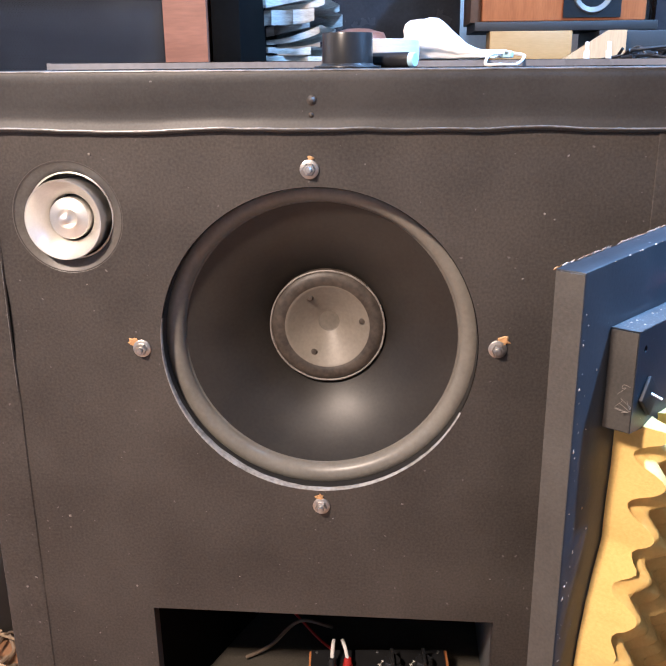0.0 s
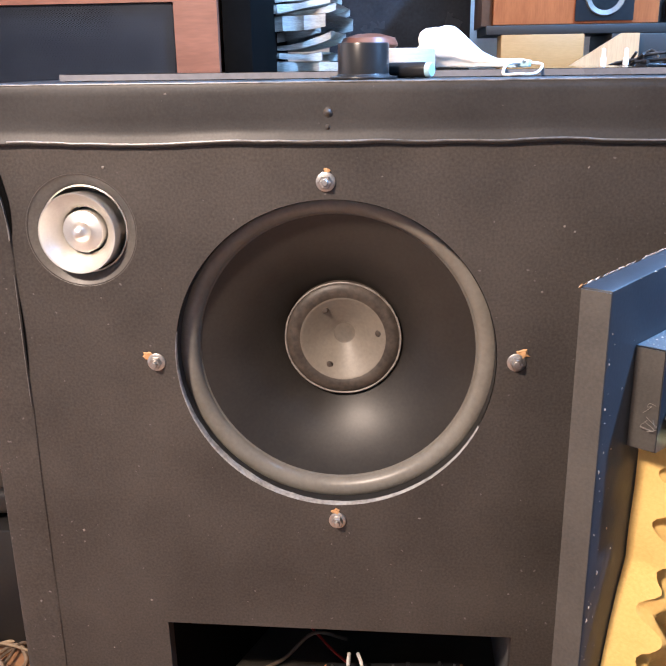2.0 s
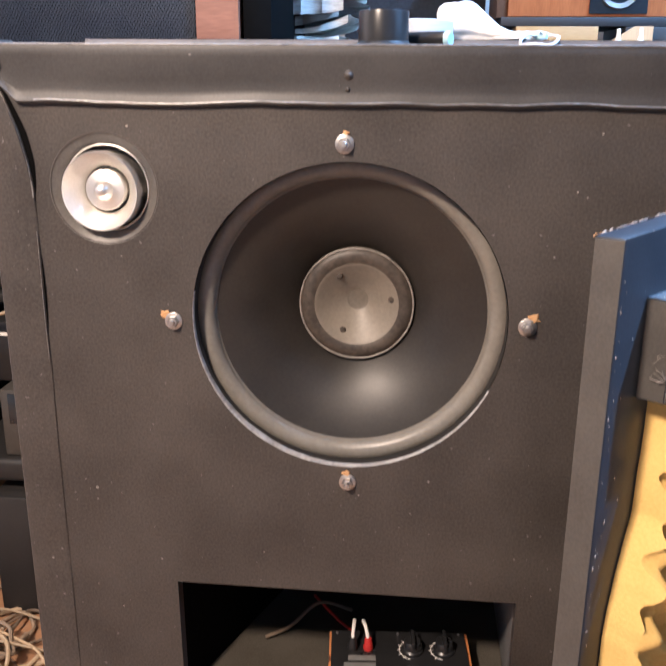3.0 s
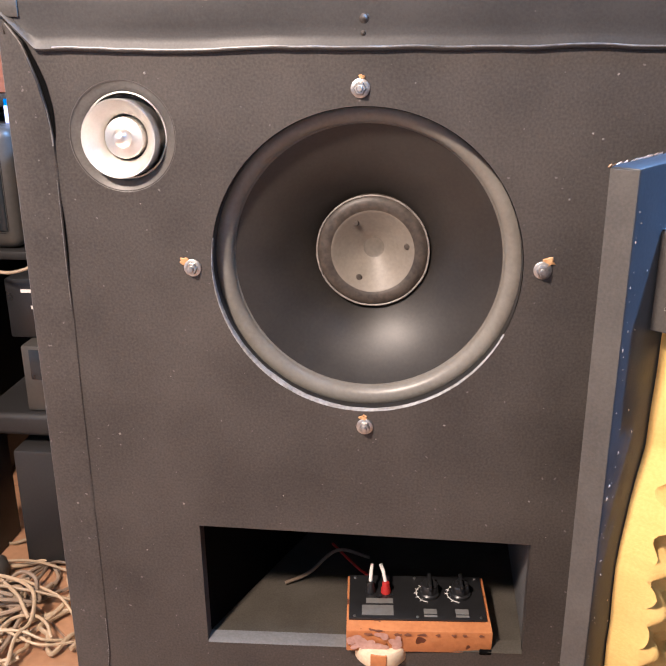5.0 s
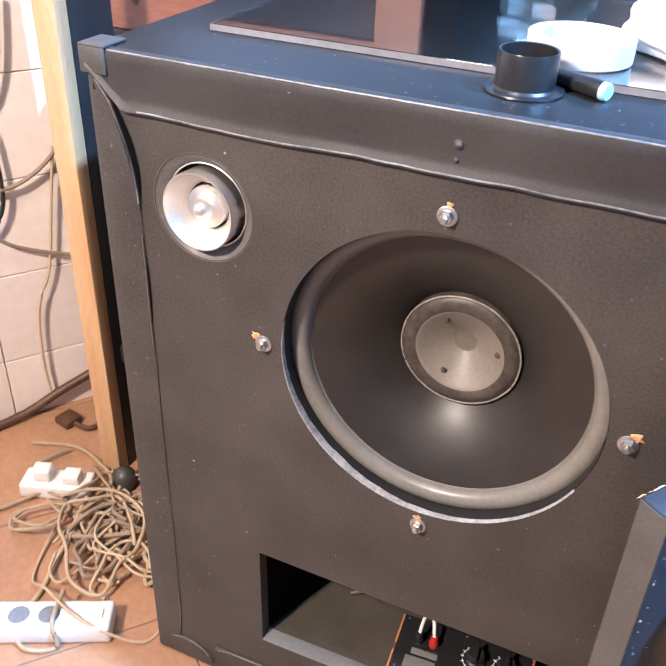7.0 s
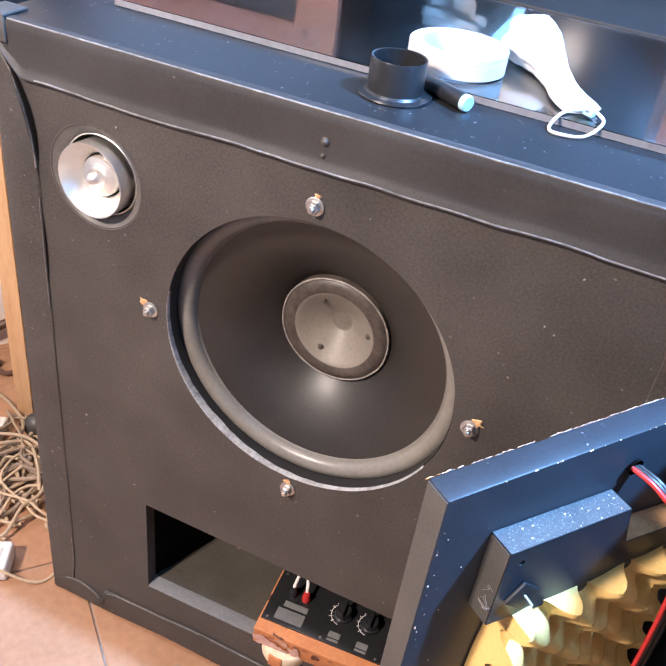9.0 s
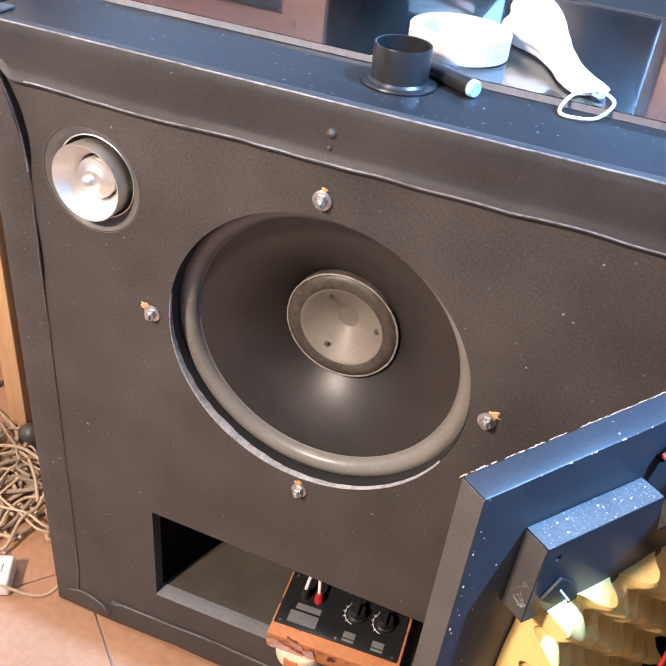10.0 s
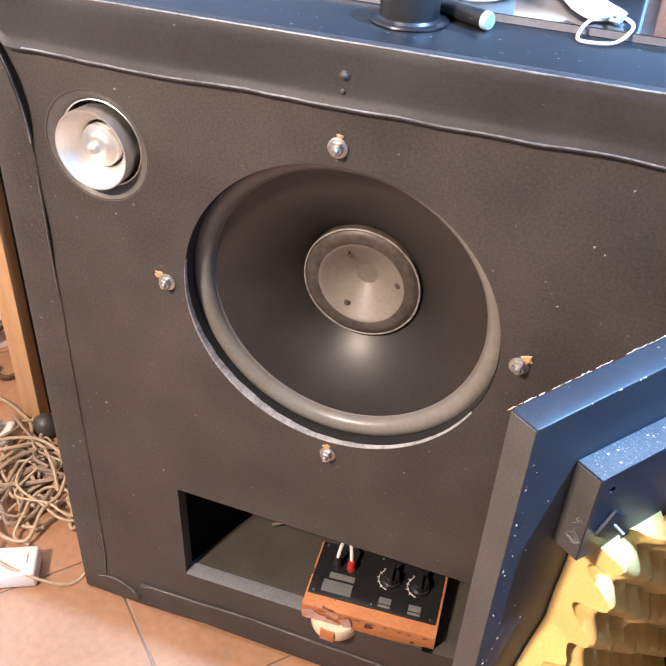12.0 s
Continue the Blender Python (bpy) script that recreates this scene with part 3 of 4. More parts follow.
for k in range(9):
    cx, w = -0.07 + 0.019 * k + random.uniform(-0.004, 0.004), random.uniform(0.003, 0.008)
    bm = bmesh.new()
    bm.faces.new([bm.verts.new((cx + w * math.cos(a), -0.0632, 0.0205 + 0.0022 * math.sin(a) * (1 + 0.4 * math.sin(3 * a + k)))) for a in (2 * math.pi * j / 14 for j in range(14))])
    part("stain", bm, REDWOOD, xo, "dark brown stain" if k == 0 else "", smooth=False)
# black block stands in for the shade in the broken-off corner
part("edge_chip", block((0.082, -0.0642, -0.0125), (0.0995, -0.052, -0.0045), 0.002), DARK, xo, "broken corner of the board, its dark notch put in as a black block")
part("panel", block((-0.096, -0.041, 0.0242), (0.094, 0.050, 0.0275), 0.0008), PLASTIC, xo, "black control panel")
for kx in (0.018, 0.062):
    km = Matrix.Translation((kx, 0.012, 0.0275))
    knob = part("knob", lathe([(0.015, 0.0), (0.0148, 0.004), (0.0125, 0.006), (0.0118, 0.016), (0.0105, 0.0175), (0, 0.0175)], 32, m=km, axis="z"), PLASTIC, xo, "round black knob")
    part("grip", block((kx - 0.0025, -0.003, 0.044), (kx + 0.0025, 0.027, 0.052), 0.001), PLASTIC, knob)
    arc = [(kx + 0.0185 * math.cos(radians(a)), 0.012 + 0.0185 * math.sin(radians(a)), 0.0280) for a in range(130, 261, 10)]
    part("scale_arc", sweep(arc, 0.0005, 5, None, 1), WHITEPL, xo)
    for a in range(-50, 51, 25):
        c, s = math.cos(radians(a + 180)), math.sin(radians(a + 180))
        p = Matrix.Translation((kx + 0.019 * c, 0.012 + 0.019 * s, 0.0279)) @ pose(0, 0, 0, 0, 0, a)
        part("scale_mark", block((-0.0026, -0.0004, -0.0002), (0.0026, 0.0004, 0.0004), 0), WHITEPL, xo, m=p, smooth=False)
    part("label_bar", block((kx - 0.010, -0.030, 0.0273), (kx + 0.008, -0.020, 0.0280), 0), GREYPLATE, xo, smooth=False)
    part("label_bar", block((kx - 0.010, -0.036, 0.0273), (kx + 0.008, -0.032, 0.0280), 0), GREYPLATE, xo, smooth=False)
part("label_bar", block((-0.078, -0.034, 0.0273), (-0.034, -0.014, 0.0280), 0), GREYPLATE, xo, "blank grey label", smooth=False)
part("label_bar", block((-0.072, -0.010, 0.0273), (-0.034, 0.000, 0.0280), 0), GREYPLATE, xo, smooth=False)
for tx, mt in ((-0.066, PLASTIC), (-0.044, RED)):
    tm = Matrix.Translation((tx, 0.014, 0.0275))
    post = part("terminal", lathe([(0.007, 0), (0.007, 0.006), (0.0055, 0.008), (0.0055, 0.016), (0.004, 0.018), (0, 0.018)], 20, m=tm, axis="z"), mt, xo)
    part("white_lead", sweep([(tx, 0.014, 0.042), (tx - (tx + 0.060) * 0.20, 0.024, 0.054), (tx - (tx + 0.060) * 0.45, 0.036, 0.058)], 0.0027, 10), WHITEPL, post, "stiff white lead")
for sx in (-0.088, -0.001, 0.086):
    for sy in (-0.036, 0.045):
        part("screw", lathe([(0.0022, 0), (0.0018, 0.001), (0, 0.0012)], 10, m=Matrix.Translation((sx, sy, 0.0275)), axis="z"), STEEL, xo)

rollm = pose(0.030, 0.013, 0.136, 0, 0, 0)
tr = thing("tape_roll", rollm, "cream tape roll under the crossover board on the port lip", "tape")
part("roll", lathe([(0.019, -0.012), (0.036, -0.012), (0.0375, -0.010), (0.0375, 0.010), (0.036, 0.0120), (0.019, 0.0120)], 40, axis="z", closed=True), CREAM, tr)
part("wrap_band", block((-0.012, -0.0385, -0.0115), (0.010, -0.032, 0.0115), 0.001), ORANGEBOARD, tr, "brown stained band")
single("wire", sweep([(0.0, 0.20, 0.150), (-0.05, 0.185, 0.170), (-0.09, 0.150, 0.150), (-0.125, 0.13, 0.142)], 0.0028, 8), CABLEG, "grey wire with a flat lug in the port", "wire")
single("wire", sweep([(-0.06, 0.21, 0.165), (-0.01, 0.15, 0.160), (0.03, 0.105, 0.168)], 0.0020, 8), RED, "thin red wire to the crossover", "wire")

# ---- the loose board with its block and foam ----
BA = math.degrees(math.atan2(0.807, 0.59))
BRD = pose(0.242, -0.268, 0.0, 0, 0, BA)
board = thing("loose_baffle_board", BRD, "blue-black painted thick board standing on end, chipped edges", "board")
bm = block((0.0, 0.0, 0.0), (0.305, 0.0265, 0.838), 0.0022)
part("panel", bm, MDFFACE, board)
part("edge_band", block((-0.0006, 0.001, 0.001), (0.0004, 0.0255, 0.836), 0), MDF, board, "dull speckled board edge", smooth=False)
CW = -0.0255
blk = part("cleat", plate([(0.056, 0.6900), (0.300, 0.6540), (0.300, 0.715), (0.205, 0.725), (0.190, 0.7745), (0.056, 0.7805)], [circle(0.0725, 0.7625, 0.0032, 14)], CW, -0.0005), MDFFACE, board, "thick dusty block fixed to the board", smooth=False)
part("end_grain", block((0.0552, CW + 0.0008, 0.6908), (0.0557, -0.001, 0.7796), 0), MDF, blk, "dull speckled end of the block", smooth=False)
part("dusty_top", strip([[(0.0562, CW + 0.0004, 0.7811), (0.0562, -0.001, 0.7811)], [(0.1898, CW + 0.0004, 0.7751), (0.1898, -0.001, 0.7751)]]), DUSTY, blk, "dusty top of the block", smooth=False)
part("clip", block((-0.0155, -0.0020, -0.0125), (0.0155, 0.0020, 0.0125), 0.0012), MATTBLACK, blk, "flat black clip", m=pose(0.0855, CW - 0.0022, 0.7165, 0, 42, 0))
part("screw", sweep([(0.086, CW - 0.003, 0.719), (0.088, CW - 0.013, 0.715)], 0.0012, 8), STEEL, blk)
random.seed(9)
for k in range(4):
    u0, z0 = 0.0552, random.uniform(0.697, 0.765)
    pts = [(u0 - 0.0006 - random.uniform(0, 0.004), random.uniform(CW, -0.008), z0 + random.uniform(-0.006, 0.006)) for _ in range(5)]
    part("lint", sweep(pts, 0.00022, 5, None, 4), GLUE, blk)
# shallow black dish paints the dark of the cable hole, nothing is cut
part("hole", lathe([(0.008, 0.0), (0.0075, 0.003), (0.0, 0.004)], 20, m=Matrix.Translation((0.206, -0.0045, 0.798))), DARK, board)
random.seed(5)
for k in range(120):
    x = 0.30 * (k / 120) + random.uniform(-0.003, 0.003)
    if noise.noise(Vector((x * 40, 0, 3))) < -0.15 and x > 0.02:
        continue
    bm = bmesh.new()
    w, h = random.uniform(0.0014, 0.0042), random.uniform(0.0006, 0.0024)
    vs = [bm.verts.new((x + w * math.cos(a) * random.uniform(0.6, 1.1), 0.0262 + 0.0008 * random.random(), 0.8372 + h * math.sin(a) * random.uniform(0.4, 1.1))) for a in (2 * math.pi * j / 6 for j in range(6))]
    tip = bm.verts.new((x, 0.0252, 0.8378 + h))
    for j in range(6):
        bm.faces.new((vs[j], vs[(j + 1) % 6], tip))
    part("chip", bm, RAWWOOD if x < 0.012 else CHIP, board, smooth=False)
for k in range(70):
    z = 0.82 - 0.75 * (k / 70) + random.uniform(-0.02, 0.02)
    w = random.choice((0.0003, 0.0004, 0.0005, 0.0006, 0.0010))
    x = random.choice((random.uniform(0.001, 0.012), random.uniform(0.001, 0.006), random.uniform(0.001, 0.052)))
    bm = lathe([(0, -0.0012), (w, -0.0003)], 6, m=Matrix.Translation((x, -0.0004, z)) @ pose(0, 0, 0, 0, random.uniform(-25, 25), 0) @ Matrix.Diagonal((1, 1, random.uniform(1, 2.6), 1)))
    part("chip", bm, CHIP if w > 0.0005 else GLUE, board, smooth=False)
for k in range(18):
    x, w = random.uniform(0.0, 0.30), random.uniform(0.0003, 0.0009)
    part("chip", lathe([(0, -0.0010), (w, 0.0004)], 6, m=Matrix.Translation((x, 0.0006, 0.8372)) @ Matrix.Diagonal((random.uniform(1, 2.4), 1, 1, 1))), CHIP, board, smooth=False)
for k in range(22):
    x, w = random.uniform(0.060, 0.188), random.uniform(0.0004, 0.0012)
    part("dust_grain", lathe([(0, 0.0008), (w, 0.0)], 6, m=Matrix.Translation((x, random.uniform(CW + 0.001, -0.002), 0.7812 - 0.006 * (x - 0.056) / 0.134)), axis="z"), CHIP, blk, smooth=False)
part("bare_notch", strip([[(0.2055, CW + 0.0006, 0.7256), (0.2055, -0.001, 0.7256)], [(0.2995, CW + 0.0006, 0.7156), (0.2995, -0.001, 0.7156)]]), RAWWOOD, blk, "bare brown fibre of the notch", smooth=False)

# egg-crate foam on the board
bm = bmesh.new()
NU, NZ = 64, 150
U0, U1, Z0, Z1 = 0.086, 0.300, 0.06, 0.688


def foam_w(u, z):
    a = math.sin(2 * math.pi * u / 0.054 + 0.9) * math.sin(2 * math.pi * z / 0.050 + 0.4)
    b = math.copysign(abs(a) ** 0.8, a)
    return -(0.036 + 0.0155 * b + 0.006 * noise.noise(Vector((u * 35, z * 35, 0))) + 0.0012 * noise.noise(Vector((u * 140, z * 140, 4))))


grid = []
for i in range(NU + 1):
    row = []
    for j in range(NZ + 1):
        u, z = U0 + (U1 - U0) * i / NU, Z0 + (Z1 - Z0) * j / NZ
        left = float(np.interp(z, (0.06, 0.34, 0.45, 0.51, 0.57, 0.69), (0.044, 0.045, 0.043, 0.055, 0.080, 0.086))) - U0
        uu = u + (left + 0.003 * wob(z, 22, 8)) * (1 - i / NU)
        zz = z + 0.005 * wob(u, 25, 6) * (j / NZ)
        row.append((bm.verts.new((uu, foam_w(uu, z), zz)), bm.verts.new((uu, -0.001, zz))))
    grid.append(row)
for i in range(NU):
    for j in range(NZ):
        a, b, c, d = grid[i][j], grid[i + 1][j], grid[i + 1][j + 1], grid[i][j + 1]
        bm.faces.new((a[0], b[0], c[0], d[0]))
for i in range(NU):
    for j in (0, NZ):
        bm.faces.new((grid[i][j][0], grid[i + 1][j][0], grid[i + 1][j][1], grid[i][j][1]))
for j in range(NZ):
    for i in (0, NU):
        bm.faces.new((grid[i][j][0], grid[i][j + 1][0], grid[i][j + 1][1], grid[i][j][1]))
part("foam_sheet", bm, FOAM, board, "yellow egg-crate acoustic foam")
for k, mt in enumerate((RED, CABLEK, CABLEK)):
    o = 0.004 * (k - 1)
    part("lead", sweep([(0.206 + o, 0.002, 0.798), (0.214 + o, -0.030, 0.792), (0.228 + o, -0.060, 0.76), (0.236 + o * 2, -0.072, 0.68), (0.238 + o * 2, -0.074, 0.5), (0.235 + o, -0.072, 0.3)], 0.0024, 8), mt, board,
         "thin twisted lead")

# ---- things on top of the cabinet ----
ZT = TOP + 0.0012
sheet = single("acrylic_sheet", block((-0.332, 0.118, ZT + 0.0003), (0.405, 0.508, ZT + 0.0085), 0.0006, 1), glass, "clear acrylic sheet lying on the cabinet top", "acrylic sheet", smooth=False)
sheet.data.materials.append(FROST)
for p in sheet.data.polygons:
    p.material_index = 1 if abs(p.normal.z) < 0.5 else 0
ZG = ZT + 0.009
tm = pose(0.034, 0.083, ZT, 0, 0, 0)
single("port_tube", lathe([(0.0262, 0.002), (0.0262, 0.0375), (0.0278, 0.0380), (0.0284, 0.0365), (0.0286, 0.0055), (0.0310, 0.0032), (0.0376, 0.0028), (0.0382, 0.0014), (0.0374, 0.0), (0.0262, 0.0)], 64, axis="z", closed=True),
       PLASTIC, "short flanged black plastic port tube", "tube", m=tm)
tp = thing("masking_tape", pose(0.062, 0.192, ZG), "roll of white masking tape lying on the acrylic", "tape")
part("wound_tape", lathe([(0.0425, 0.0), (0.0425, 0.024), (0.0530, 0.024), (0.0540, 0.023), (0.0540, 0.001), (0.0530, 0.0)], 72, axis="z", closed=True), TAPEW, tp)
part("core", lathe([(0.0400, 0.0005), (0.0400, 0.0235), (0.0424, 0.0235), (0.0424, 0.0005)], 72, axis="z", closed=True), TAPEW, tp, "white paper core")
mk = thing("marker_pen", pose(0.106, 0.089, ZT + 0.0088, 0, 0, 150), "black marker pen with a pale blue end", "marker")
part("barrel", lathe([(0.0, 0.060), (0.0070, 0.060), (0.0082, 0.057), (0.0086, 0.002), (0.0080, 0.0)], 28, m=pose(0, 0, 0, 0, 0, -90)), PLASTIC, mk)
part("end_cap", lathe([(0.0084, 0.001), (0.0084, -0.003), (0.0070, -0.0050), (0.0, -0.0052)], 28, m=pose(0, 0, 0, 0, 0, -90)), BLUE, mk, "pale blue end")

# crumpled face mask
bm = bmesh.new()
A, B = Vector((0.108, 0.292, ZG)), Vector((0.212, 0.142, ZG))
ax = (B - A).normalized()
sd = Vector((-ax.y, ax.x, 0))
rows = []
for i in range(61):
    t = i / 60
    w = 0.030 * (1 - 0.50 * t) + 0.004 * math.sin(7 * t + 1)
    h = 0.040 * math.exp(-((t - 0.16) / 0.36) ** 2) + 0.009
    end = min(1.0, 0.35 + t / 0.14)
    w, h = w * end, h * end
    c = A + (B - A) * t
    row = []
    for k in range(40):
        a = 2 * math.pi * k / 40
        q = noise.noise(Vector((3.5 * t, math.cos(a) * 1.6, math.sin(a) * 1.6))) * 0.24 + 0.06 * noise.noise(Vector((16 * t, 5 * a, 2))) + 0.07 * math.sin(6 * a + 5 * t)
        row.append(bm.verts.new(c + sd * (w * math.cos(a) * (1 + q)) + Vector((0, 0, max(0.0006, h * 0.5 + h * 0.55 * math.sin(a) * (1 + q))))))
    rows.append(row)
for p, q in zip(rows, rows[1:]):
    for k in range(40):
        bm.faces.new((p[k], p[(k + 1) % 40], q[(k + 1) % 40], q[k]))
bm.faces.new(rows[0])
bm.faces.new(rows[-1])
mask = thing("face_mask", pose(0, 0, 0), "crumpled white disposable face mask with elastic loop", "mask")
part("cloth", bm, CLOTH, mask)
part("ear_loop", sweep([(0.212, 0.140, ZG + 0.006), (0.196, 0.120, ZG + 0.004), (0.190, 0.098, ZT + 0.003), (0.205, 0.090, ZT + 0.003), (0.225, 0.102, ZT + 0.003), (0.236, 0.124, ZG + 0.003), (0.226, 0.140, ZG + 0.006), (0.214, 0.133, ZG + 0.009)], 0.0017, 8), CLOTH, mask, "white elastic loop")
part("blue_edge", block((-0.012, -0.004, 0), (0.012, 0.004, 0.008), 0.002), BLUE, mask, "pale blue mask edge", m=pose(0.214, 0.143, ZG + 0.001, 0, 0, -30))

# cables behind and connectors on the acrylic
random.seed(11)
for k in range(5):
    cx, cy = 0.600, 0.84
    pts = []
    for j in range(9):
        a = j * 0.85 + k
        rr = 0.045 + 0.022 * random.random()
        pts.append((cx + rr * 1.25 * math.cos(a), cy + rr * math.sin(a), 0.966 + 0.009 * k + 0.018 * random.random()))
    single("coiled_cable", sweep(pts, 0.0032, 8), CABLEK, "black cable coiled on the table", "cable", group="coiled cables")
for x, y in ((0.350, 0.345), (0.378, 0.335)):
    single("connector", lathe([(0.0, 0.0), (0.004, 0.0), (0.004, 0.010), (0.0028, 0.012), (0.0028, 0.022), (0, 0.023)], 14, axis="z"), WHITEPL, "small white connector standing on the acrylic", "connector", m=pose(x, y, ZG))

# ---- beside the cabinet ----
# added out of view so that its top edge shades the foam and cleat
nb = thing("shade_cabinet", pose(0.490, -0.42, 0), "unseen plain black cabinet added to shade the loose board", "cabinet")
part("carcass", block((0.004, 0.004, 0.06), (0.50, 0.78, 0.975), 0.004), MATTBLACK, nb)
part("top", block((0.0, 0.0, 0.9752), (0.504, 0.784, 0.995), 0.003), MATTBLACK, nb)
part("plinth", block((0.02, 0.02, 0.0), (0.48, 0.76, 0.0598), 0.002), MATTBLACK, nb)

# ---- behind the cabinet ----
ts = thing("side_table", pose(0.5, 1.3, 0), "dark table behind the cabinet", "table")
part("table_top", block((-0.64, -0.62, 0.93), (0.75, 0.50, 0.962), 0.003), MATTBLACK, ts)
for x in (-0.60, 0.70):
    for y in (-0.58, 0.46):
        part("leg", block((x - 0.025, y - 0.025, 0), (x + 0.025, y + 0.025, 0.93), 0.003), MATTBLACK, ts)
ZB = 0.962

# mesh fronted loudspeaker on its rack
SL, SR, SB, ST, SY = -0.845, -0.228, 0.850, 1.168, 0.535
ps = thing("mesh_loudspeaker", pose(0, 0, 0), "wood-framed loudspeaker with black perforated metal front", "loudspeaker")
part("body", block((SL + 0.004, SY + 0.02, SB), (SR - 0.004, 0.90, ST), 0.003), REDWOOD, ps)
part("frame", plate([(SL, SB), (SR, SB), (SR, ST), (SL, ST)], [[(SL + 0.075, 0.925), (SR - 0.072, 0.925), (SR - 0.072, 1.104), (SL + 0.075, 1.104)]], SY, SY + 0.019), REDWOOD, ps, "reddish wood front frame", smooth=False)
for x in (SL + 0.10, SR - 0.052):
    for z in (0.90, 1.117):
        part("screw_hole", lathe([(0.0075, -0.0004), (0.006, -0.0012), (0, -0.0008)], 16, m=Matrix.Translation((x, SY, z))), BROWN, ps)
nx, nz, px_ = 78, 34, 0.0060
bm = bmesh.new()
for j in range(nz):
    for i in range(nx):
        x = SL + 0.077 + px_ * (i + 0.5 * (j % 2)) + 0.002
        z = 0.928 + px_ * 0.87 * j
        if x < SR - 0.075:
            for (xa, za), (xb, zb) in (((x - 0.003, z), (x, z + 0.0026)), ((x, z + 0.0026), (x + 0.003, z)), ((x - 0.003, z), (x, z - 0.0026)), ((x, z - 0.0026), (x + 0.003, z))):
                dx, dz = (xb - xa), (zb - za)
                n_ = 0.0007 / math.hypot(dx, dz)
                a, b, c, d = ((xa - dz * n_, za + dx * n_), (xb - dz * n_, zb + dx * n_), (xb + dz * n_, zb - dx * n_), (xa + dz * n_, za - dx * n_))
                bm.faces.new([bm.verts.new((p[0], SY + 0.006, p[1])) for p in (a, b, c, d)])
part("grille", bm, PERF, ps, "perforated black metal grille", smooth=False)
part("grille_cloth", block((SL + 0.076, SY + 0.012, 0.926), (SR - 0.073, SY + 0.016, 1.103), 0), DARK, ps)
rack = thing("equipment_rack", pose(0, 0, 0), "black equipment rack with pale wooden front post", "rack")
part("post", block((-0.766, 0.306, 0.0), (-0.722, 0.336, 1.9), 0.003), PINE, rack, "pale pine post")
part("side_board", block((-0.745, 0.3365, 0.0), (-0.722, 0.44, 1.9), 0.002), MATTBLACK, rack)
part("top_shelf", block((-0.86, 0.52, 0.826), (-0.20, 0.92, 0.848), 0.002), MATTBLACK, rack)
part("side_board", block((-0.222, 0.53, 0.0), (-0.170, 0.92, 0.825), 0.002), MATTBLACK, rack)
part("side_board", block((-0.884, 0.50, 0.0), (-0.862, 0.94, 0.825), 0.002), MATTBLACK, rack)
part("back_board", block((-0.86, 0.921, 0.0), (-0.17, 0.94, 1.24), 0.002), MATTBLACK, rack)
part("shelf", block((-0.720, 0.345, 0.262), (-0.425, 0.90, 0.305), 0.010, 3), MATTBLACK, rack)
part("shelf", block((-0.860, 0.45, 0.562), (-0.425, 0.90, 0.578), 0.003), MATTBLACK, rack)
part("upright", block((-0.222, 0.545, 0.849), (-0.174, 0.92, 1.24), 0.002), DARK, rack)
for y in (0.53, 0.90):
    part("leg", block((-0.86, y - 0.02, 0.0), (-0.84, y, 0.825), 0.002), MATTBLACK, rack)

# black boxes and devices in the rack bay
single("black_box", block((-0.655, 0.33, 0.0), (-0.436, 0.62, 0.240), 0.006), MATTBLACK, "black box standing on the floor under the shelf", "box")
dv = thing("grey_device", pose(-0.53, 0.36, 0.306), "grey electronic device with a dark window", "device")
part("case", block((-0.10, 0.0, 0.0), (0.09, 0.28, 0.125), 0.005), GREYDEV, dv)
part("window", block((-0.085, -0.002, 0.062), (0.08, 0.004, 0.118), 0.002), SCREEN, dv)
part("button", lathe([(0.005, 0), (0.005, -0.004), (0, -0.005)], 16, m=Matrix.Translation((-0.05, 0, 0.030))), STEEL, dv)
rc = thing("black_recorder", pose(-0.545, 0.40, 0.4315), "black recorder with small white marks", "device")
part("case", block((-0.12, 0.0, 0.0), (0.10, 0.26, 0.11), 0.004), PLASTIC, rc)
for x, z, w in ((-0.09, 0.085, 0.022), (-0.074, 0.055, 0.014), (-0.070, 0.035, 0.006)):
    part("mark", block((x, -0.0012, z), (x + w, 0.0008, z + 0.006), 0), WHITEPL, rc, smooth=False)
mo = thing("small_monitor", pose(-0.765, 0.46, 0.5785), "old grey monitor with rounded case", "monitor")
part("case", block((-0.085, 0.0, 0.0), (0.112, 0.34, 0.218), 0.022, 4), GREYDEV, mo)
part("screen", block((-0.070, -0.003, 0.03), (0.092, 0.006, 0.19), 0.008, 3), SCREEN, mo)
part("lamp", block((0.080, 0.06, 0.2185), (0.112, 0.08, 0.262), 0.001), bluelight, mo, "lit blue indicator")
single("hanging_cable", sweep([(-0.69, 0.37, 0.60), (-0.65, 0.36, 0.565), (-0.60, 0.37, 0.57), (-0.55, 0.40, 0.60)], 0.003, 8), CABLEB, "pale cable looped in the rack", "cable")

# magazines, stacked unevenly
random.seed(21)
z = ZB
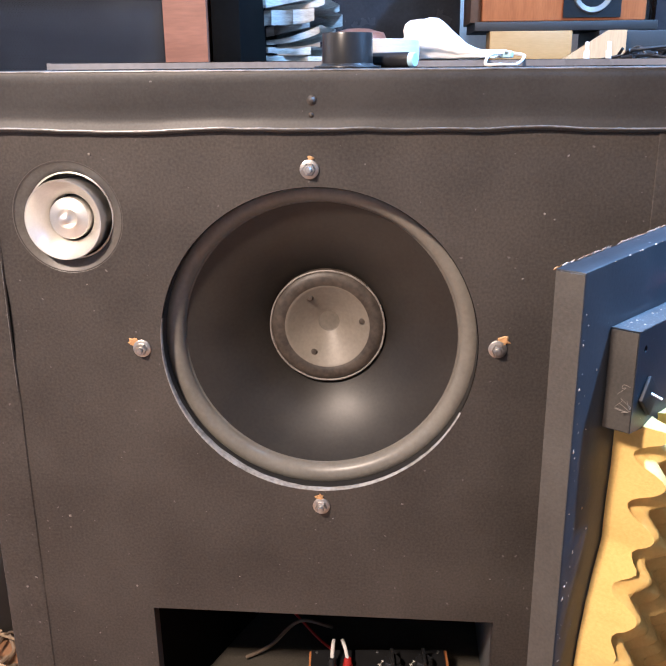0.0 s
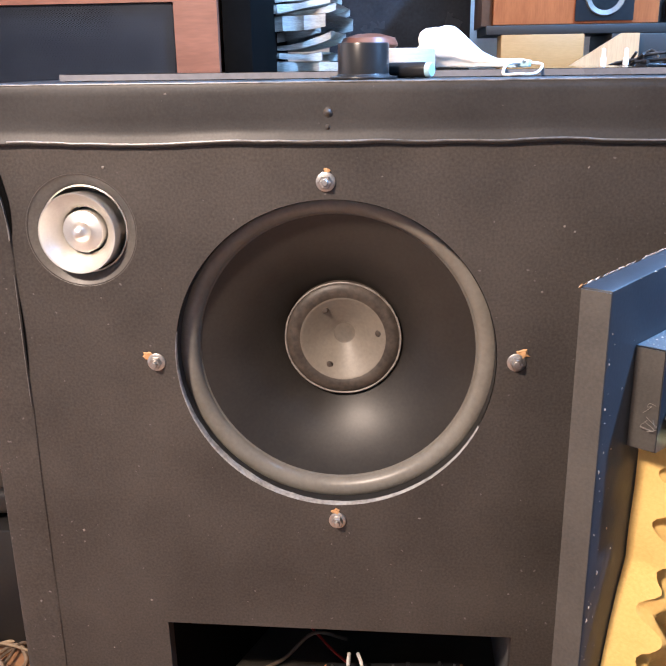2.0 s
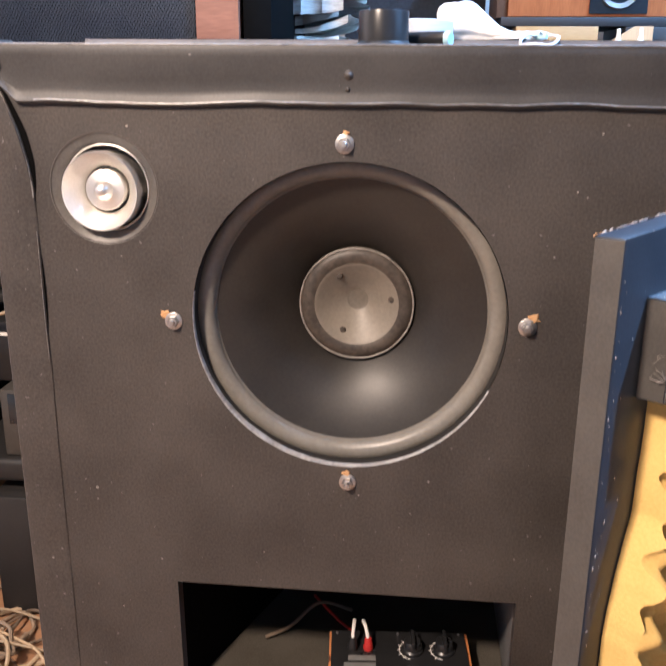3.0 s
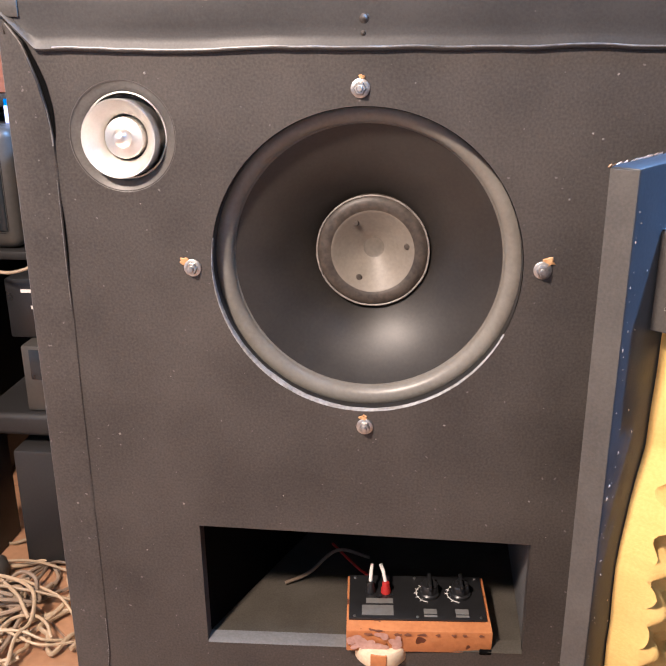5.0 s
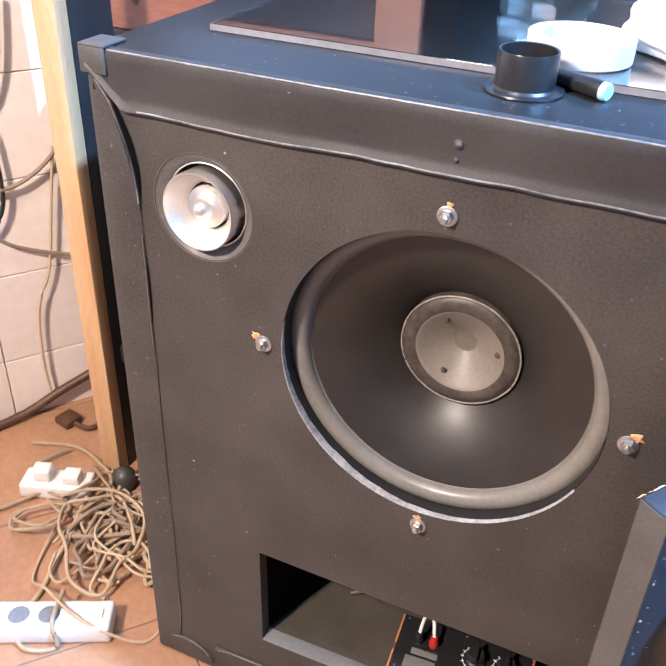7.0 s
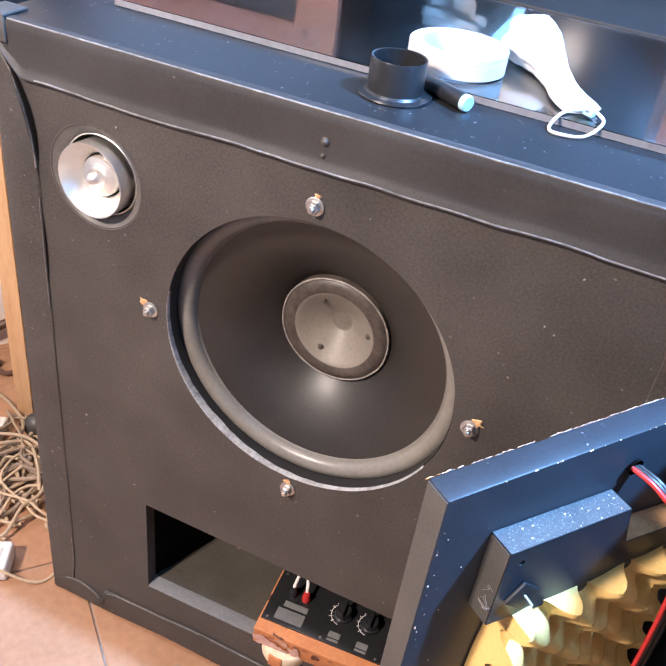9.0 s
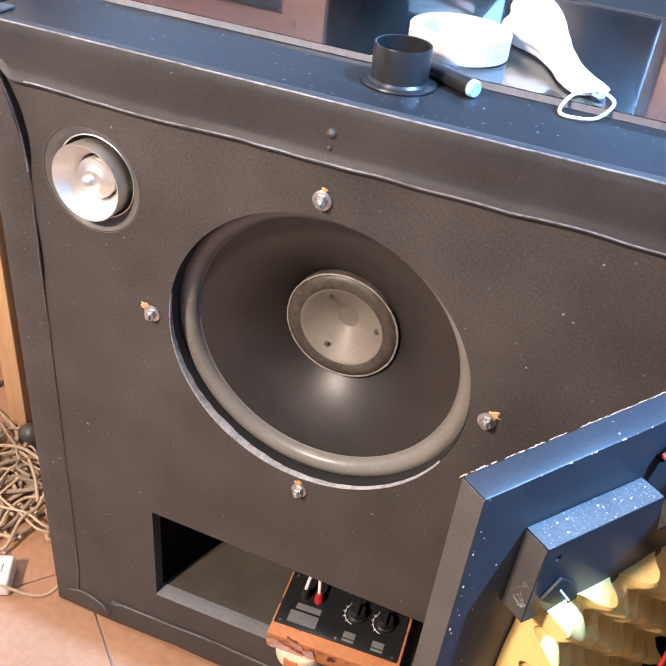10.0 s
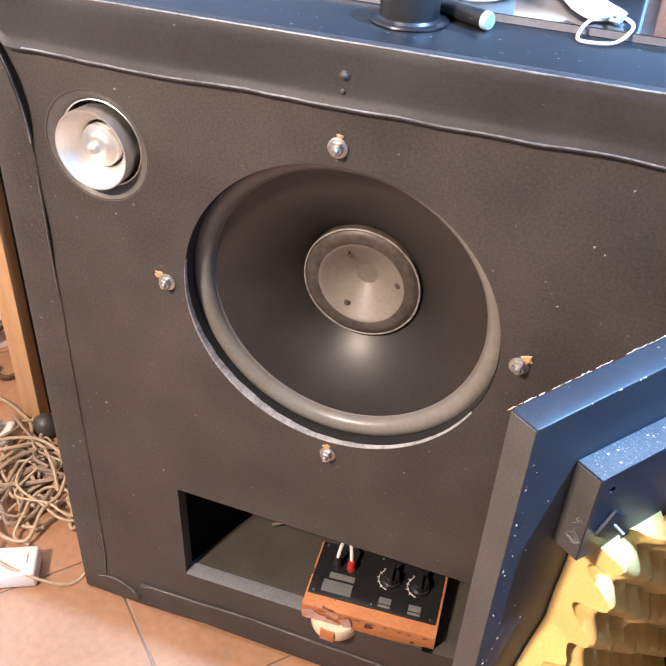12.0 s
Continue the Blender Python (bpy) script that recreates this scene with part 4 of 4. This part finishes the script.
for k in range(10):
    h = random.uniform(0.014, 0.028)
    w, dp = random.uniform(0.165, 0.195), random.uniform(0.22, 0.28)
    secs = []
    sag = random.uniform(0.2, 1.0) * 0.020
    for i in range(15):
        t = i / 14
        x = (t - 0.5) * w
        zz = sag * (t**3) * (1 if k > 3 else 0.3) + 0.0030 * math.sin(5 * t + 2 * k)
        th = h * (0.75 + 0.25 * math.sin(3 * t + k))
        e = 0.010 * wob(t * 5, 1.6, k)
        secs.append([(x, -dp / 2 + e, zz), (x, -dp / 2 + e - 0.001, zz + th * 0.5), (x, -dp / 2 + e, zz + th), (x, dp / 2, zz + th), (x, dp / 2, zz)])
    bm = strip(secs)
    m = pose(-0.158 + random.uniform(-0.008, 0.014), 0.93, z, 0, random.uniform(-2.5, 1.5), random.uniform(-10, 10))
    mg = thing("magazine", m, "worn stacked magazine with curled pages", "magazine", "stacked magazines")
    part("page_block", bm, PAPER, mg)
    c2 = strip([[(p[2][0], p[2][1] - 0.001, p[2][2] + 0.0008), (p[3][0], p[3][1], p[3][2] + 0.0008)] for p in secs])
    part("cover", c2, COVER if k in (4, 9) else PAPER, mg)
    z += h * 0.80
random.seed(3)
for k in range(6):
    w = 0.12
    bm = strip([[((t / 8 - 0.5) * w * 2, -0.10, 0.004 * math.sin(t + k)), ((t / 8 - 0.5) * w * 2, 0.10, 0.004 * math.cos(t * 0.8 + k))] for t in range(9)])
    bmesh.ops.solidify(bm, geom=bm.faces[:], thickness=0.004)
    single("paper_sheaf", bm, PAPER, "loose sheaf of papers on the table", "papers", m=pose(0.02 + 0.012 * k, 0.98 + 0.01 * k, ZB + 0.008 + 0.0095 * k, 0, 0, random.uniform(-20, 20)), group="loose papers")
bm = lathe([(0.0, 0.0), (0.045, 0.0), (0.052, 0.010), (0.046, 0.024), (0.020, 0.032), (0, 0.033)], 28, axis="z")
for v in bm.verts:
    v.co.x *= 1.15 + 0.2 * wob(v.co.y, 30, 2)
single("brown_pouch", bm, REDWOOD, "small brown pouch lying on the papers", "pouch", m=pose(0.0, 0.93, ZB + 0.068))

# orange loudspeaker raised on boards
OB = 1.085
op = thing("orange_loudspeaker", pose(0.462, 1.22, OB), "orange veneered loudspeaker with dark driver plate", "loudspeaker")
part("cabinet", block((-0.186, 0.0, 0.0), (0.190, 0.26, 0.30), 0.003), ORANGEWOOD, op)
part("side_veneer", block((-0.212, 0.012, -0.002), (-0.187, 0.262, 0.30), 0.002), BROWN, op, "dark brown side")
part("driver_plate", block((0.0, -0.006, 0.006), (0.132, 0.003, 0.18), 0.002), SCREEN, op, "dark square driver plate")
part("driver", lathe([(0.046, -0.006), (0.044, -0.011), (0.038, -0.009), (0.030, -0.004), (0.012, 0.002), (0.010, -0.004), (0, -0.007)], 40, m=Matrix.Translation((0.066, 0, 0.062))), GREYPLATE, op, "grey driver cone")
single("wooden_block", block((0.295, 1.20, ZB), (0.485, 1.30, OB - 0.022), 0.002), YELLOWPINE, "yellow wooden block under the loudspeaker", "block")
# black board fills in the shadow gap below the orange loudspeaker
single("shadow_gap_board", block((0.26, 1.215, OB - 0.0215), (0.68, 1.50, OB - 0.0005), 0.002), MATTBLACK, "black board standing in for the shadow gap under the loudspeaker", "board")
bm = plate([(0.40, ZB), (0.60, ZB), (0.60, 1.062), (0.56, 1.062)], [], 1.165, 1.18)
single("triangular_board", bm, PINE, "cream offcut of board leaning upright", "board", smooth=False)
single("black_crate", block((0.545, 1.20, ZB), (0.80, 1.45, OB - 0.0225), 0.004), MATTBLACK, "black box under the loudspeaker", "box")
single("dark_cabinet", block((0.70, 1.32, ZB), (1.20, 1.75, 1.75), 0.004), COVER, "tall dark cabinet beside the orange loudspeaker", "cabinet")
single("black_cupboard", block((-0.14, 1.55, ZB), (0.245, 1.78, 1.75), 0.004), COVER, "tall black cupboard standing on the table", "cupboard")
random.seed(8)
for k in range(7):
    x0 = 0.50 + 0.03 * k
    pts = [(x0 + random.uniform(-0.05, 0.05), 0.95 + random.uniform(-0.06, 0.06), ZB + 0.004 + random.uniform(0, 0.06)) for _ in range(7)]
    single("tangled_cable", sweep(pts, random.choice((0.003, 0.004)), 8), CABLEK, "tangled black cable on the table", "cable", group="tangled cables")

# ---- on the floor beside the cabinet ----
sp = thing("power_strip", pose(-0.575, -0.048, 0.0, 0, 0, 27), "white power strip on the floor", "power strip")
part("housing", block((-0.16, -0.030, 0.001), (0.085, 0.030, 0.040), 0.006, 3), WHITEPL, sp)
for x in (-0.12, -0.07, -0.02):
    part("socket", lathe([(0.018, 0.0402), (0.017, 0.0412), (0.0, 0.0404)], 24, m=Matrix.Translation((x, 0, 0)), axis="z"), GREYPLATE, sp)
part("switch", block((0.045, -0.010, 0.0395), (0.070, 0.010, 0.043), 0.001), WHITEPL, sp)
pl = thing("wall_socket_block", pose(-0.80, 0.215, 0.0, 0, 0, 20), "white socket block with plugs on the floor", "socket")
part("housing", block((-0.075, -0.028, 0.001), (0.065, 0.028, 0.034), 0.005, 3), WHITEPL, pl)
part("plug", block((-0.050, -0.016, 0.034), (-0.012, 0.016, 0.064), 0.006, 3), WHITEPL, pl)
part("plug", block((0.012, -0.018, 0.034), (0.046, 0.014, 0.056), 0.004, 3), WHITEPL, pl)
single("round_plug", lathe([(0, 0), (0.020, 0), (0.026, 0.012), (0.022, 0.034), (0.010, 0.045), (0, 0.046)], 20, axis="z"), GREYDEV, "dark rounded plug among the cables", "plug", m=pose(-0.695, 0.285, 0.001))
# the dark brown shape stands for the plug and its F-shaped shadow
bp = thing("brown_plug", pose(-0.93, 0.395, 0.0, 0, 0, -12), "brown plug on the floor, its shadow taken into the dark shape", "plug")
part("body", block((-0.022, -0.022, 0.001), (0.022, 0.022, 0.018), 0.004), BROWN, bp)
part("cord", sweep([(0.02, 0.0, 0.008), (0.06, 0.01, 0.008), (0.075, 0.06, 0.012), (0.12, 0.11, 0.03)], 0.006, 8), BROWN, bp)
single("skirting_pipe", sweep([(-1.12, 0.15, 0.012), (-1.03, 0.34, 0.014), (-0.975, 0.425, 0.050), (-0.92, 0.497, 0.085)], 0.010, 12), BROWN, "brown pipe leaning low along the tiled wall", "pipe")
# the last path puts the cables' soft shadow in as a beige cord
for pts, r, mt in (([(0.02, 0.90), (0.005, 0.80), (-0.015, 0.738), (-0.040, 0.698), (-0.032, 0.639), (-0.034, 0.523), (-0.075, 0.461), (-0.17, 0.43)], 0.0042, CABLEK),
                   ([(-0.25, 0.56), (-0.12, 0.545), (-0.059, 0.549), (0.0, 0.556), (0.064, 0.596), (0.11, 0.66)], 0.0045, CABLEG),
                   ([(-0.20, 0.56), (-0.12, 0.49), (-0.071, 0.461), (-0.024, 0.425), (0.065, 0.388), (0.11, 0.38)], 0.0040, CABLEG),
                   ([(0.075, 0.62), (0.055, 0.50), (0.030, 0.36), (-0.005, 0.27), (-0.015, 0.14), (-0.012, 0.06)], 0.0030, CABLEB)):
    single("wall_cable", sweep([WALLM @ Vector((u, -0.012 - r, z)) for u, z in pts], r, 8), mt, "thin cord along the tiled wall, three as cables and one as their shadow", "cable", group="wall cables")
random.seed(42)
for k in range(24):
    cx, cy = random.gauss(-0.645, 0.085), random.gauss(0.165, 0.070)
    rr = random.uniform(0.035, 0.12)
    n_ = random.randint(8, 15)
    a0, da = random.uniform(0, 6.28), random.uniform(0.55, 0.85) * random.choice((-1, 1))
    ecc, rot = random.uniform(0.5, 1.0), random.uniform(0, 3.14)
    r = random.choice((0.0025, 0.003, 0.0035, 0.0042))
    z0 = random.uniform(0, 0.05)
    pts = []
    for j in range(n_):
        a = a0 + da * j
        q = rr * (1 + 0.35 * random.uniform(-1, 1))
        u, v = q * math.cos(a), q * ecc * math.sin(a)
        x, y = cx + u * math.cos(rot) - v * math.sin(rot), cy + u * math.sin(rot) + v * math.cos(rot)
        zz = r + max(0, z0 * (1 - (math.hypot(x + 0.665, y - 0.16) / 0.19) ** 2)) + 0.012 * random.random()
        x = min(x, L - 0.012) if y > -0.01 else x
        pts.append((max(x, -1.0), y, zz))
    single("floor_cable", sweep(pts, r, 7, per=5), CABLEB if k % 5 < 3 else CABLEG, "beige mains cable tangled on the floor", "cable", group="tangled floor cables")
for pts, r in (([(-0.80, 0.21, 0.02), (-0.88, 0.10, 0.005), (-0.95, -0.02, 0.005), (-1.0, -0.15, 0.005)], 0.004),
               ([(-0.75, 0.17, 0.02), (-0.70, 0.02, 0.005), (-0.63, -0.02, 0.045), (-0.53, -0.045, 0.044), (-0.44, -0.014, 0.004), (-0.425, 0.05, 0.004)], 0.0028),
               ([(-0.60, -0.01, 0.046), (-0.575, -0.07, 0.044), (-0.56, -0.085, 0.006), (-0.60, -0.11, 0.006), (-0.64, -0.10, 0.006)], 0.004),
               ([(-0.95, 0.30, 0.006), (-0.86, 0.33, 0.006), (-0.78, 0.31, 0.01), (-0.70, 0.25, 0.03), (-0.66, 0.12, 0.03)], 0.004),
               ([(-0.72, 0.20, 0.03), (-0.69, 0.08, 0.006), (-0.66, -0.02, 0.005), (-0.68, -0.06, 0.005), (-0.78, -0.10, 0.005)], 0.0045)):
    single("floor_cable", sweep(pts, r, 8), CABLEB, "beige mains cable running over the floor", "cable", group="tangled floor cables")

# ---- tiles, last ----
TS, TA = 0.33, -40.6
tm = pose(-0.418, 0.070, 0, 0, 0, TA)
bm = block((0.002, 0.002, -0.008), (TS - 0.002, TS - 0.002, 0.0), 0.0012, 1)
tile_mesh = link_mesh("tile", bm, TILE)
far = bmesh.new()
for i in range(-14, 14):
    for j in range(-14, 14):
        m = tm @ Matrix.Translation((i * TS, j * TS, 0))
        c = m @ Vector((TS / 2, TS / 2, 0))
        if not (-2.6 < c.x < 2.8 and -2.9 < c.y < 2.5):
            continue
        if -1.5 < c.x < 0.6 and -0.9 < c.y < 0.9:
            ob = new("tile", tile_mesh)
            ob.parent, ob.matrix_basis = floor, m
        else:
            vs = [far.verts.new(m @ Vector(p)) for p in ((0.002, 0.002, 0), (TS - 0.002, 0.002, 0), (TS - 0.002, TS - 0.002, 0), (0.002, TS - 0.002, 0))]
            far.faces.new(vs)
ob = new("far_tiles", link_mesh("far_tiles", far, TILE))
ob.parent = floor
tagged(ob, kind="stuff")
wt = link_mesh("wall_tile", block((0.0012, 0.002, 0.0012), (0.2028, 0.012, 0.2028), 0.0012, 1), WTILE)
for i in range(-6, 1):
    for j in range(0, 8):
        ob = new("tile", wt)
        ob.parent, ob.matrix_basis = wall_left, pose(-0.092 + 0.204 * i, 0, -0.053 + 0.204 * j)
